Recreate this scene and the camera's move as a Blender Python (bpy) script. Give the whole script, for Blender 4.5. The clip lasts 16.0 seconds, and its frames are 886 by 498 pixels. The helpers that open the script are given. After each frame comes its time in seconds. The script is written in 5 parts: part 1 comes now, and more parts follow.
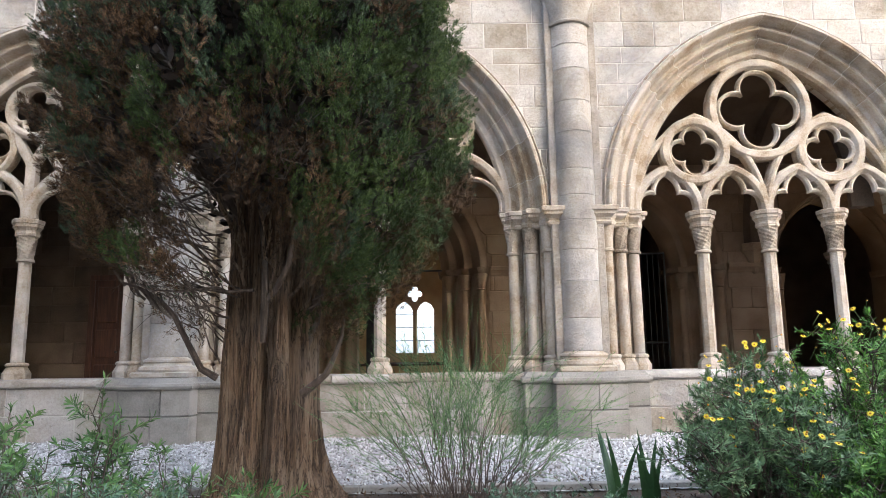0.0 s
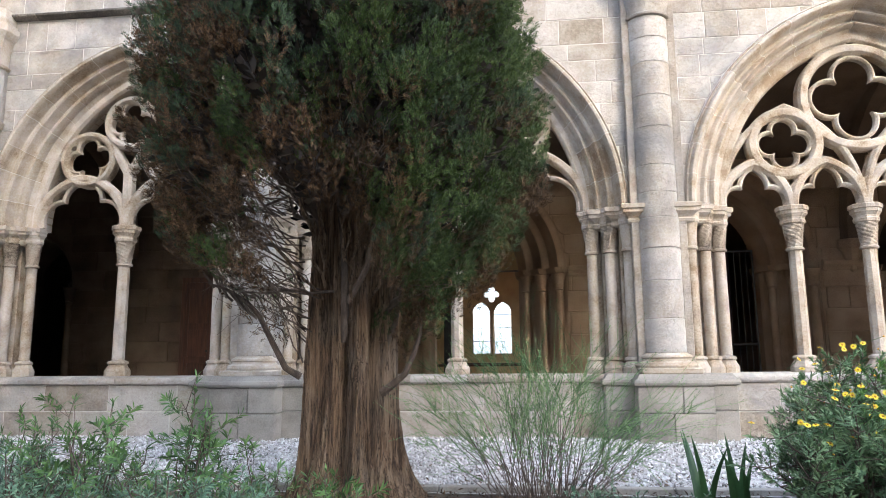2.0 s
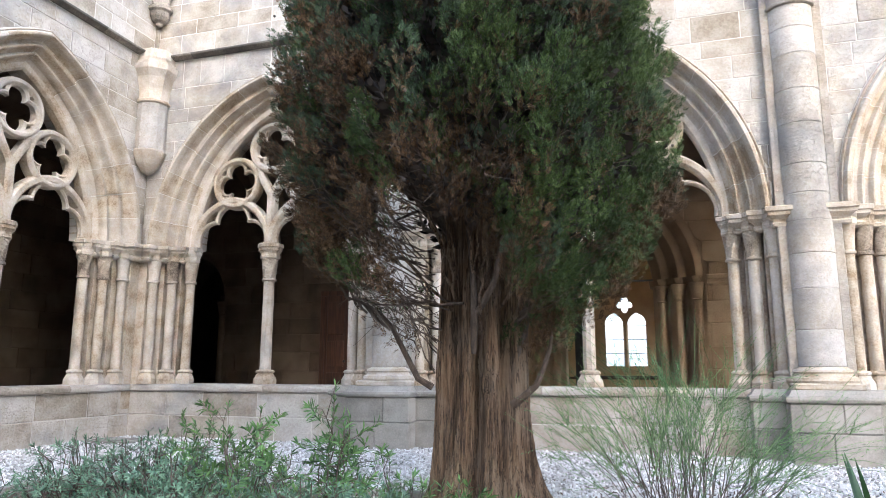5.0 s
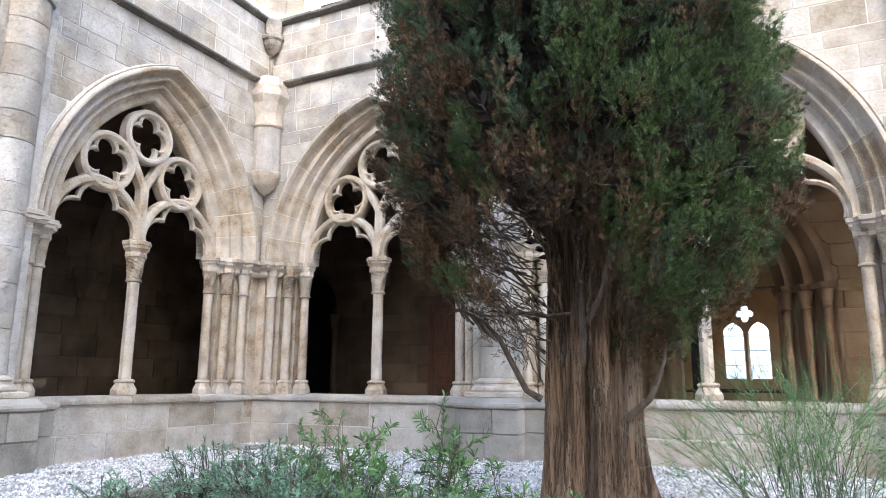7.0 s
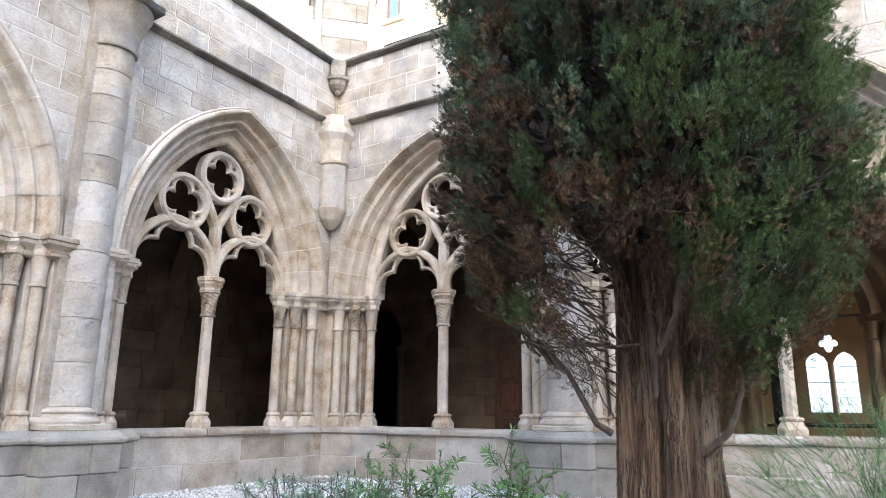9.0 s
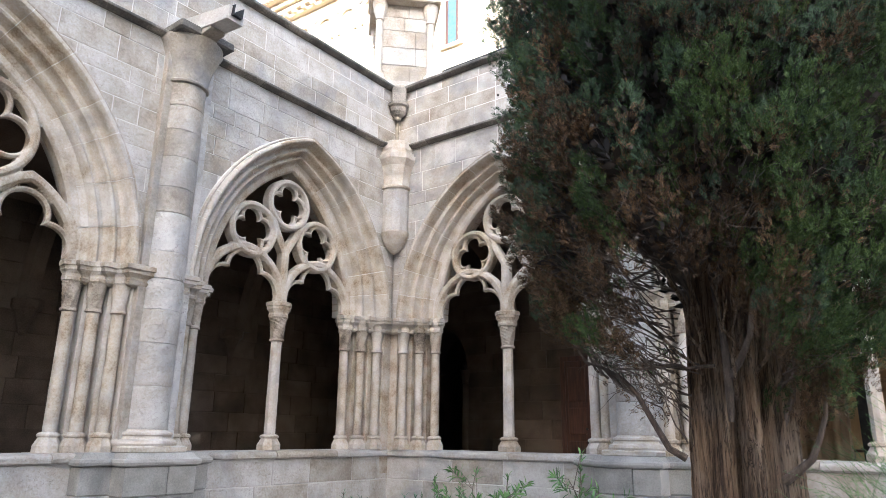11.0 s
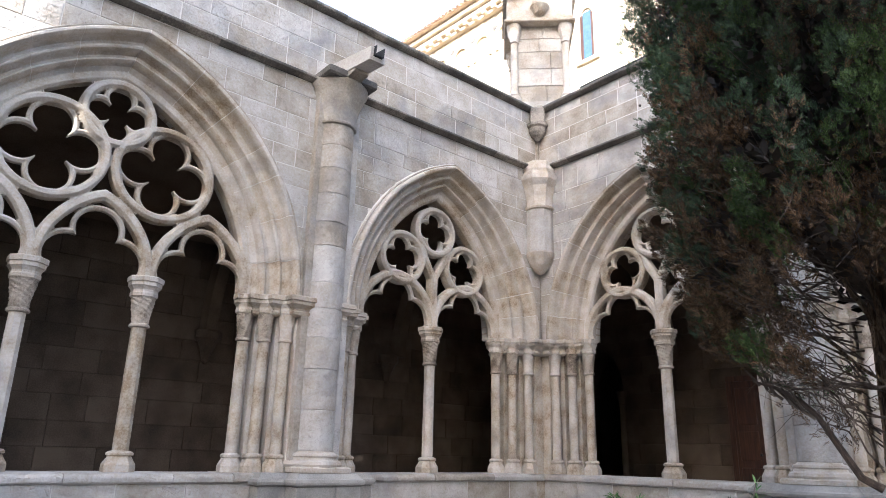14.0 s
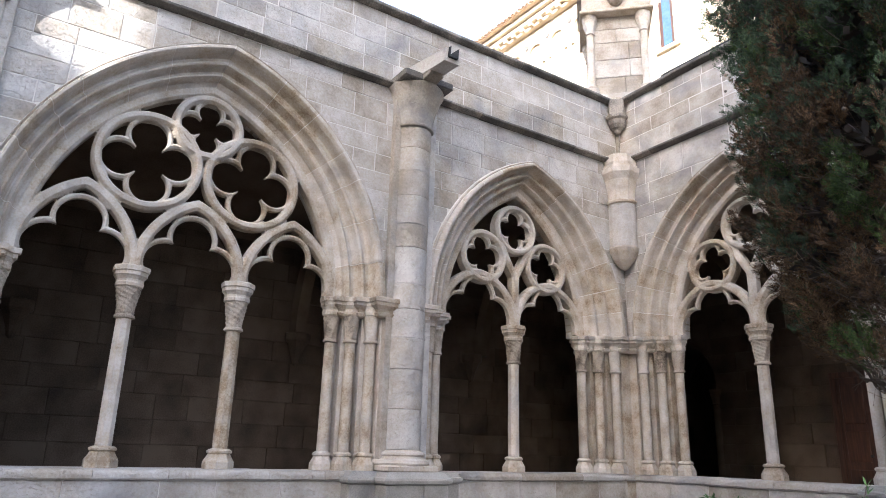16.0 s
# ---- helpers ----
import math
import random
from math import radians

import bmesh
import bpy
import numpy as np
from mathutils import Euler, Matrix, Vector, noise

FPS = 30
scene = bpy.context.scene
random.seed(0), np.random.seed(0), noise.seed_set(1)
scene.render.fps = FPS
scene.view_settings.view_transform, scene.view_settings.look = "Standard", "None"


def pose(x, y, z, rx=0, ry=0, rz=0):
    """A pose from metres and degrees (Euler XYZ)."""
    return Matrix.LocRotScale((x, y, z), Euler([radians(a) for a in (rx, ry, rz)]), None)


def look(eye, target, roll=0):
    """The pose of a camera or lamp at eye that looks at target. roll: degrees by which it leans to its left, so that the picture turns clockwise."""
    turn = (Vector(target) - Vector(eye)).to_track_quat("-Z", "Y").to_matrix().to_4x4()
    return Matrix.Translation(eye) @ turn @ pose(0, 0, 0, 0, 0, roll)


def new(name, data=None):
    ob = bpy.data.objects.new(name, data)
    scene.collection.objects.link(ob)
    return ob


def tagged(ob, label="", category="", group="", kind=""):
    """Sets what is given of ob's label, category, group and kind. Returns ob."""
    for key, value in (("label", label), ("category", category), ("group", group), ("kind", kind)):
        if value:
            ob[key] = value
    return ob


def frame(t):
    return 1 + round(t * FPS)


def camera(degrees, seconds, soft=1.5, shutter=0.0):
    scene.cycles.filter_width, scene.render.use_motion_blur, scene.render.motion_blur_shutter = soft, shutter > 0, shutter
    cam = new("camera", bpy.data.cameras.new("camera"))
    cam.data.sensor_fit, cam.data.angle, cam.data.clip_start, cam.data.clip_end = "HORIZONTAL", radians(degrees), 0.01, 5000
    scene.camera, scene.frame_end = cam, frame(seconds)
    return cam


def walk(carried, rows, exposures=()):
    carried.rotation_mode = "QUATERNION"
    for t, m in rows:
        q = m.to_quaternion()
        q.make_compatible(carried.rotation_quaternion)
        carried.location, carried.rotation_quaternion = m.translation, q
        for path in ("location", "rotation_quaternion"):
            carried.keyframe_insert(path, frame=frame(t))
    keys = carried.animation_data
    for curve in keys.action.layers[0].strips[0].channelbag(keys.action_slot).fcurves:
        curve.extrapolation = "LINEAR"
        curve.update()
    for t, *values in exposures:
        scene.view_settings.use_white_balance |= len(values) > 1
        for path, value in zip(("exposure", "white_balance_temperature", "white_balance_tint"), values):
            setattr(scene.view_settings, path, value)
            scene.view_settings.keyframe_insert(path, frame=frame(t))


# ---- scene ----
# The walk: the camera turns where it stands, 1.25 m over the garden.
TURN = [
    (0.0, -0.35, 8.89, 0.83), (0.5, 1.06, 8.90, 0.77), (1.0, 2.37, 8.89, 0.67), (1.5, 3.81, 8.95, 0.62),
    (2.0, 6.11, 9.01, 0.48), (2.5, 8.00, 9.26, 0.45), (3.0, 9.94, 9.57, 0.29), (5.5, 18.81, 10.20, -0.08),
    (6.0, 21.12, 10.44, -0.12), (6.5, 24.16, 10.54, -0.28), (7.0, 25.89, 10.91, -0.35), (7.5, 26.97, 11.40, -0.35),
    (8.0, 28.43, 12.16, -0.34), (8.5, 29.82, 12.80, -0.44), (9.0, 31.39, 13.54, -0.46), (11.5, 38.91, 15.80, -0.76),
    (12.0, 41.62, 16.12, -0.88), (12.5, 44.01, 16.18, -1.02), (13.0, 46.13, 16.57, -1.08), (13.5, 47.74, 16.85, -1.21),
    (14.0, 49.36, 16.99, -1.23), (14.5, 51.15, 17.07, -1.32), (15.0, 52.64, 17.09, -1.37), (15.5, 54.34, 16.76, -1.37),
    (16.0, 56.35, 16.76, -1.51),
]
cam = camera(66.3, 16.0, soft=0.9)
walk(cam, [(t, pose(0, 0, 1.25, 90 + p, r, y)) for t, y, p, r in TURN],
     exposures=[(0.0, 2.06, 5750, 11), (3.0, 2.3, 5600, 10), (6.5, 2.47, 5500, 10), (9.0, 2.38, 5450, 10), (12.5, 1.98, 5450, 12), (16.0, 1.84, 5550, 14)])

# ---- light ----
SUN_AZ, SUN_EL = radians(150), radians(24)     # compass-like: angle from +Y towards +X
world = bpy.data.worlds.new("sky")
scene.world = world
world.use_nodes = True
wn = world.node_tree.nodes
sky = wn.new("ShaderNodeTexSky")
sky.sky_type, sky.sun_disc = "NISHITA", False
sky.sun_elevation, sky.sun_rotation = SUN_EL, SUN_AZ
sky.air_density, sky.dust_density = 1.0, 5.0
wn["Background"].inputs["Strength"].default_value = 0.15
haze = wn.new("ShaderNodeMix")                   # thin bright haze over the blue
haze.data_type, haze.blend_type = "RGBA", "ADD"
haze.inputs[0].default_value, haze.inputs[7].default_value = 1.0, (1.7, 1.85, 2.05, 1)
world.node_tree.links.new(sky.outputs[0], haze.inputs[6])
world.node_tree.links.new(haze.outputs[2], wn["Background"].inputs["Color"])
sun_data = bpy.data.lights.new("sun", "SUN")
sun_data.energy, sun_data.angle, sun_data.color = 5.0, radians(0.5), (1.0, 0.93, 0.83)
sun = new("sun", sun_data)
sun_dir = Vector((math.sin(SUN_AZ) * math.cos(SUN_EL), math.cos(SUN_AZ) * math.cos(SUN_EL), math.sin(SUN_EL)))
sun.matrix_world = look((40 * sun_dir.x, 40 * sun_dir.y, 40 * sun_dir.z), (0, 0, 0))


# ---- materials ----
def material(name, stops, scale=3.0, fine=40.0, rough=0.85, bump=0.3, spread=0.12, island=False, stain=None, stain_amount=0.0,
             stain_scale=0.7, stretch=(1, 1, 1), metal=0.0, bump_distance=0.016, translucent=0.0, fissure=None, fissure_scale=5.0, fissure_width=0.05, fissure_stretch=(1, 1, 1)):
    """Noise at two scales through a colour ramp, random variation a piece, stains with a shape of their own, fine relief."""
    m = bpy.data.materials.new(name)
    m.use_nodes = True
    n, l = m.node_tree.nodes, m.node_tree.links
    b = n["Principled BSDF"]
    b.inputs["Roughness"].default_value, b.inputs["Metallic"].default_value = rough, metal
    tc, mp = n.new("ShaderNodeTexCoord"), n.new("ShaderNodeMapping")
    geo = n.new("ShaderNodeNewGeometry")
    mp.inputs["Scale"].default_value = stretch
    l.new(geo.outputs["Position"], mp.inputs["Vector"])
    big, small = n.new("ShaderNodeTexNoise"), n.new("ShaderNodeTexNoise")
    big.inputs["Scale"].default_value, big.inputs["Detail"].default_value = scale, 6
    small.inputs["Scale"].default_value, small.inputs["Detail"].default_value = fine, 8
    small.inputs["Roughness"].default_value = 0.65
    for t in (big, small):
        l.new(mp.outputs[0], t.inputs["Vector"])
    mix = n.new("ShaderNodeMath")
    mix.operation = "MULTIPLY_ADD"
    mix.inputs[1].default_value = 0.62
    l.new(small.outputs["Fac"], mix.inputs[0])
    sub = n.new("ShaderNodeMath")
    sub.operation = "MULTIPLY_ADD"
    sub.inputs[1].default_value, sub.inputs[2].default_value = 0.95, -0.28
    l.new(big.outputs["Fac"], sub.inputs[0])
    l.new(sub.outputs[0], mix.inputs[2])
    rnd = n.new("ShaderNodeObjectInfo").outputs["Random"] if not island else geo.outputs["Random Per Island"]
    add = n.new("ShaderNodeMath")
    add.operation = "MULTIPLY_ADD"
    add.inputs[1].default_value = spread * 2
    l.new(rnd, add.inputs[0])
    off = n.new("ShaderNodeMath")
    off.operation = "SUBTRACT"
    off.inputs[1].default_value = spread
    l.new(mix.outputs[0], off.inputs[0])
    l.new(off.outputs[0], add.inputs[2])
    ramp = n.new("ShaderNodeValToRGB")
    while len(ramp.color_ramp.elements) < len(stops):
        ramp.color_ramp.elements.new(0.5)
    for e, (p, c) in zip(ramp.color_ramp.elements, stops):
        e.position, e.color = p, (*c, 1)
    l.new(add.outputs[0], ramp.inputs[0])
    colour = ramp.outputs[0]
    if stain:
        st = n.new("ShaderNodeTexNoise")
        st.inputs["Scale"].default_value, st.inputs["Detail"].default_value, st.inputs["Roughness"].default_value = stain_scale, 7, 0.62
        st.inputs["Distortion"].default_value = 0.6
        l.new(geo.outputs["Position"], st.inputs["Vector"])
        sr = n.new("ShaderNodeMapRange")
        sr.inputs["From Min"].default_value, sr.inputs["From Max"].default_value = 0.5, 0.72
        sr.inputs["To Max"].default_value = stain_amount
        l.new(st.outputs["Fac"], sr.inputs["Value"])
        mx = n.new("ShaderNodeMix")
        mx.data_type = "RGBA"
        mx.inputs[7].default_value = (*stain, 1)
        l.new(sr.outputs[0], mx.inputs[0])
        l.new(colour, mx.inputs[6])
        colour = mx.outputs[2]
    height = mix.outputs[0]
    if fissure:
        fm, fn = n.new("ShaderNodeMapping"), n.new("ShaderNodeTexNoise")
        fm.inputs["Scale"].default_value = fissure_stretch
        fn.inputs["Scale"].default_value, fn.inputs["Detail"].default_value, fn.inputs["Distortion"].default_value = fissure_scale, 5, 0.4
        l.new(geo.outputs["Position"], fm.inputs["Vector"])
        l.new(fm.outputs[0], fn.inputs["Vector"])
        mid, wide = n.new("ShaderNodeMath"), n.new("ShaderNodeMath")
        mid.operation, wide.operation = "SUBTRACT", "ABSOLUTE"
        mid.inputs[1].default_value = 0.5
        l.new(fn.outputs["Fac"], mid.inputs[0])
        l.new(mid.outputs[0], wide.inputs[0])
        fr = n.new("ShaderNodeMapRange")
        fr.inputs["From Max"].default_value, fr.inputs["To Min"].default_value, fr.inputs["To Max"].default_value = fissure_width, 0.85, 0.0
        l.new(wide.outputs[0], fr.inputs["Value"])
        fx = n.new("ShaderNodeMix")
        fx.data_type = "RGBA"
        fx.inputs[7].default_value = (*fissure, 1)
        l.new(fr.outputs[0], fx.inputs[0])
        l.new(colour, fx.inputs[6])
        colour = fx.outputs[2]
        cut = n.new("ShaderNodeMath")
        cut.operation, cut.inputs[1].default_value = "MULTIPLY_ADD", -0.6
        l.new(fr.outputs[0], cut.inputs[0])
        l.new(height, cut.inputs[2])
        height = cut.outputs[0]
    l.new(colour, b.inputs["Base Color"])
    if bump:
        bp = n.new("ShaderNodeBump")
        bp.inputs["Strength"].default_value, bp.inputs["Distance"].default_value = bump, bump_distance
        l.new(height, bp.inputs["Height"])
        l.new(bp.outputs[0], b.inputs["Normal"])
    if translucent:
        tr, ms = n.new("ShaderNodeBsdfTranslucent"), n.new("ShaderNodeMixShader")
        ms.inputs[0].default_value = translucent
        l.new(colour, tr.inputs["Color"])
        l.new(b.outputs[0], ms.inputs[1])
        l.new(tr.outputs[0], ms.inputs[2])
        l.new(ms.outputs[0], n["Material Output"].inputs["Surface"])
    return m


STONE = material("pale_limestone", [(0.16, (0.27, 0.225, 0.165)), (0.38, (0.39, 0.338, 0.268)), (0.55, (0.455, 0.41, 0.348)), (0.78, (0.545, 0.51, 0.455))], 2.6, 24, 0.92, 1.0,
                 0.2, stain=(0.19, 0.19, 0.195), stain_amount=0.8, bump_distance=0.035,
                 fissure=(0.31, 0.265, 0.21), fissure_scale=6.0, fissure_width=0.006, fissure_stretch=(1, 1, 2.4))
CARVED = material("weathered_limestone", [(0.24, (0.26, 0.19, 0.115)), (0.43, (0.415, 0.345, 0.255)), (0.58, (0.47, 0.41, 0.33)), (0.76, (0.54, 0.49, 0.42))], 3.6, 30, 0.9, 0.9,
                  0.13, stain=(0.24, 0.215, 0.19), stain_amount=0.65, stain_scale=1.6, bump_distance=0.02)
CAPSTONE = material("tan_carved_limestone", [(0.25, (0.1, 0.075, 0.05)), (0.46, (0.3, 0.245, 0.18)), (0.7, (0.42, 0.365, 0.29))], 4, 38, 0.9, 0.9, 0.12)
MORTAR = material("lime_mortar", [(0.2, (0.48, 0.435, 0.37)), (0.7, (0.66, 0.62, 0.55))], 4, 70, 0.95, 0.6)
DARKSTONE = material("mottled_dark_stone", [(0.2, (0.05, 0.046, 0.042)), (0.5, (0.13, 0.115, 0.095)), (0.75, (0.32, 0.28, 0.23))], 2.2, 30, 0.95, 0.6, 0.12)
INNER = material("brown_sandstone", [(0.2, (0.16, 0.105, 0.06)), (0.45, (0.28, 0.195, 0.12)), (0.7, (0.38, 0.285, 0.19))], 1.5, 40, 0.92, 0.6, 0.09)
# darker copy of INNER: the shade of the deep galleries put into the colour
INNER_SHADED = material("shaded_brown_sandstone", [(0.2, (0.04, 0.028, 0.018)), (0.45, (0.095, 0.068, 0.045)), (0.7, (0.16, 0.118, 0.08))], 1.5, 40, 0.92, 0.6, 0.11)
PLINTH = material("mottled_grey_stone", [(0.2, (0.14, 0.128, 0.11)), (0.45, (0.25, 0.23, 0.195)), (0.7, (0.36, 0.33, 0.285))], 2.0, 45, 0.92, 0.5, 0.12,
                  stain=(0.14, 0.13, 0.12), stain_amount=0.7, stain_scale=1.1)
GRAVEL = material("white_marble_chippings", [(0.14, (0.16, 0.15, 0.135)), (0.4, (0.42, 0.41, 0.39)), (0.68, (0.7, 0.69, 0.675))], 3, 60, 0.8, 0.3, 0.3, island=True)
SOIL = material("dark_garden_soil", [(0.2, (0.05, 0.035, 0.025)), (0.5, (0.11, 0.08, 0.055)), (0.75, (0.19, 0.15, 0.11))], 3, 50, 0.97, 0.9)
GRIT = material("pale_gravel_bed", [(0.2, (0.17, 0.155, 0.135)), (0.5, (0.34, 0.32, 0.295)), (0.75, (0.52, 0.5, 0.475))], 6, 90, 0.95, 0.9)
BARK = material("fibrous_cypress_bark", [(0.3, (0.065, 0.038, 0.02)), (0.47, (0.19, 0.12, 0.066)), (0.7, (0.32, 0.232, 0.15))], 4.5, 27, 0.95, 1.0, 0.1,
                stretch=(5, 5, 0.22), bump_distance=0.04, stain=(0.27, 0.22, 0.165), stain_amount=0.5, stain_scale=1.3,
                fissure=(0.022, 0.014, 0.009), fissure_scale=4.2, fissure_width=0.035, fissure_stretch=(7, 7, 0.45))
WOOD = material("dark_red_brown_wood", [(0.2, (0.02, 0.008, 0.005)), (0.5, (0.055, 0.021, 0.01)), (0.75, (0.1, 0.04, 0.019))], 4, 60, 0.55, 0.3, stretch=(6, 6, 0.5))
IRON = material("dark_iron", [(0.2, (0.015, 0.015, 0.016)), (0.7, (0.05, 0.048, 0.045))], 8, 60, 0.5, 0.2, metal=0.6)


# ---- mesh helpers ----
def mesh_of(name, verts, faces, mats, smooth=False):
    me = bpy.data.meshes.new(name)
    me.from_pydata([tuple(v) for v in verts], [], faces)
    for m in mats if isinstance(mats, (list, tuple)) else [mats]:
        me.materials.append(m)
    if smooth:
        me.polygons.foreach_set("use_smooth", [True] * len(me.polygons))
    me.update()
    return me


def part(name, me, parent=None, label="", m=None):
    ob = new(name, me)
    if parent is not None:
        ob.parent = parent
    if m is not None:
        ob.matrix_basis = m
    if label:
        ob["label"] = label
    return ob


def quads_mesh(name, verts, quads, mat, smooth=False, sharp=None):
    """A mesh from numpy arrays of corners and quads (or triangles)."""
    verts, quads = np.asarray(verts, np.float32), np.asarray(quads, np.int32)
    k = quads.shape[1]
    me = bpy.data.meshes.new(name)
    me.vertices.add(len(verts))
    me.vertices.foreach_set("co", verts.ravel())
    me.loops.add(quads.size)
    me.loops.foreach_set("vertex_index", quads.ravel())
    me.polygons.add(len(quads))
    me.polygons.foreach_set("loop_start", np.arange(0, quads.size, k, dtype=np.int32))
    me.polygons.foreach_set("loop_total", np.full(len(quads), k, np.int32))
    me.polygons.foreach_set("use_smooth", np.full(len(quads), smooth, bool))
    me.materials.append(mat)
    me.update(calc_edges=True)
    me.validate()
    return me


class Shape:
    """Collects boxes, lathes and sweeps into one mesh."""

    def __init__(self):
        self.v, self.f = [], []

    def add(self, verts, faces):
        k = len(self.v)
        self.v += [tuple(p) for p in verts]
        self.f += [tuple(i + k for i in f) for f in faces]
        return self

    def box(self, x0, x1, y0, y1, z0, z1, bevel=0.0):
        b = bevel
        if not b:
            v = [(x, y, z) for z in (z0, z1) for x, y in ((x0, y0), (x1, y0), (x1, y1), (x0, y1))]
            return self.add(v, [(3, 2, 1, 0), (4, 5, 6, 7), (0, 1, 5, 4), (1, 2, 6, 5), (2, 3, 7, 6), (3, 0, 4, 7)])
        rings = []
        for z, d in ((z0, b), (z0 + b, 0), (z1 - b, 0), (z1, b)):
            xa, xb, ya, yb = x0 + d, x1 - d, y0 + d, y1 - d
            e = b * 0.8
            rings.append([(xa + e, ya, z), (xb - e, ya, z), (xb, ya + e, z), (xb, yb - e, z), (xb - e, yb, z), (xa + e, yb, z), (xa, yb - e, z), (xa, ya + e, z)])
        return self.rings(rings)

    def rings(self, rings, caps=True, closed=True):
        n = len(rings[0])
        v = [p for r in rings for p in r]
        f = []
        for i in range(len(rings) - 1):
            for j in range(n if closed else n - 1):
                a, b = i * n + j, i * n + (j + 1) % n
                f.append((a, b, b + n, a + n))
        if caps:
            f += [tuple(reversed(range(n))), tuple(range((len(rings) - 1) * n, len(rings) * n))]
        return self.add(v, f)

    def lathe(self, profile, n=16, x=0.0, y=0.0, turn=0.0, wobble=None):
        rings = []
        for r, z in profile:
            ring = []
            for k in range(n):
                a = 2 * math.pi * k / n + turn
                rr = r * (wobble(a, z) if wobble else 1)
                ring.append((x + rr * math.cos(a), y + rr * math.sin(a), z))
            rings.append(ring)
        return self.rings(rings)

    def extrude(self, poly, z0, z1, inset=0.0):
        """A plan polygon (anticlockwise) from z0 to z1."""
        return self.rings([[(x, y, z0) for x, y in poly], [(x, y, z1) for x, y in poly]])

    def mesh(self, name, mat, smooth=False):
        me = mesh_of(name, self.v, self.f, mat, smooth)
        if smooth:
            me.set_sharp_from_angle(angle=radians(38))
        return me


def tube(shape, points, radii, n=7):
    """A round, tapering limb along points."""
    rings = []
    pts = [Vector([float(q) for q in p]) for p in points]
    for i, (p, r) in enumerate(zip(pts, [float(q) for q in radii])):
        d = (pts[min(i + 1, len(pts) - 1)] - pts[max(i - 1, 0)]).normalized()
        u = d.cross(Vector((0.31, 0.95, 0.05))).normalized()
        w = d.cross(u)
        rings.append([tuple(p + r * (math.cos(2 * math.pi * k / n) * u + math.sin(2 * math.pi * k / n) * w)) for k in range(n)])
    return shape.rings(rings)


# ---- the cloister: measures in metres ----
FACE_A, FACE_B = 10.85, 9.52                     # distance of the two arcade walls from the camera
SILL, ABACUS, STRING, COPING = 0.96, 3.60, 7.50, 9.05
RECESS, THICK = 0.48, 0.85                       # middle of the tracery, thickness of the arcade
WALL_A = pose(0, FACE_A, 0)
WALL_B = pose(-FACE_B, 0, 0, 0, 0, 90)
NARROW = dict(a0=2.44, h0=3.27, a1=1.72, h1=2.72)
BAYS_A = [dict(c=-6.90, ci=-6.92, n=2, **NARROW),
          dict(c=-0.97, ci=-0.97, n=2, a0=2.80, h0=3.42, a1=2.2, h1=2.88),
          dict(c=5.57, ci=5.63, n=4, a0=2.86, h0=3.37, a1=2.26, h1=2.86)]
BAYS_B = [dict(c=2.27, ci=2.14, n=3, a0=2.84, h0=3.62, a1=2.24, h1=2.98),
          dict(c=8.27, ci=8.2, n=2, **NARROW)]
END_A, END_B = 9.0, -1.45
PIERS_A, PIERS_B = [-4.22, 2.27, 8.87], [-0.98, 5.52]


def arc(a, h, u):
    """A point of the pointed arch of half span a and rise h: u from -1 (left springing) over 0 (apex) to 1."""
    r = (a * a + h * h) / (2 * a)
    top = math.acos((r - a) / r)
    t = top * (1 - abs(u))
    x, z = a - r + r * math.cos(t), r * math.sin(t)
    return (math.copysign(x, u) if u else 0.0), z


def arch_height(a, h, x):
    x = abs(x)
    if x >= a:
        return -1.0
    r = (a * a + h * h) / (2 * a)
    return math.sqrt(max(0.0, r * r - (x + r - a) ** 2))


# ---- walls ----
ROLLS = [(0.00, 0.02), (0.0, -0.05), (0.03, -0.085), (0.07, -0.06), (0.09, -0.105), (0.13, -0.135), (0.19, -0.135), (0.24, -0.10), (0.265, -0.04),
         (0.28, 0.04), (0.33, 0.085), (0.40, 0.09), (0.44, 0.06), (0.48, 0.045), (0.52, 0.06), (0.545, 0.11), (0.56, 0.17), (0.61, 0.215), (0.67, 0.22),
         (0.71, 0.18), (0.75, 0.165), (0.79, 0.19), (0.815, 0.25), (0.83, 0.31), (0.90, 0.345), (1.0, 0.36), (1.0, THICK)]


def sweep_arch(bay, u0, u1, steps, shift):
    v, f, n = [], [], len(ROLLS)
    for i in range(steps + 1):
        u = u0 + (u1 - u0) * i / steps
        for s, d in ROLLS:
            x, z = arc(bay["a0"] + (bay["a1"] - bay["a0"]) * s, bay["h0"] + (bay["h1"] - bay["h0"]) * s, u)
            k = shift * (1 if s < 1 else 0)
            v.append((bay["c"] + (bay["ci"] - bay["c"]) * s + x, d + k, ABACUS + z + k * 0.6))
    for i in range(steps):
        for j in range(n - 1):
            f.append((i * n + j, i * n + j + 1, (i + 1) * n + j + 1, (i + 1) * n + j))
    return v, f


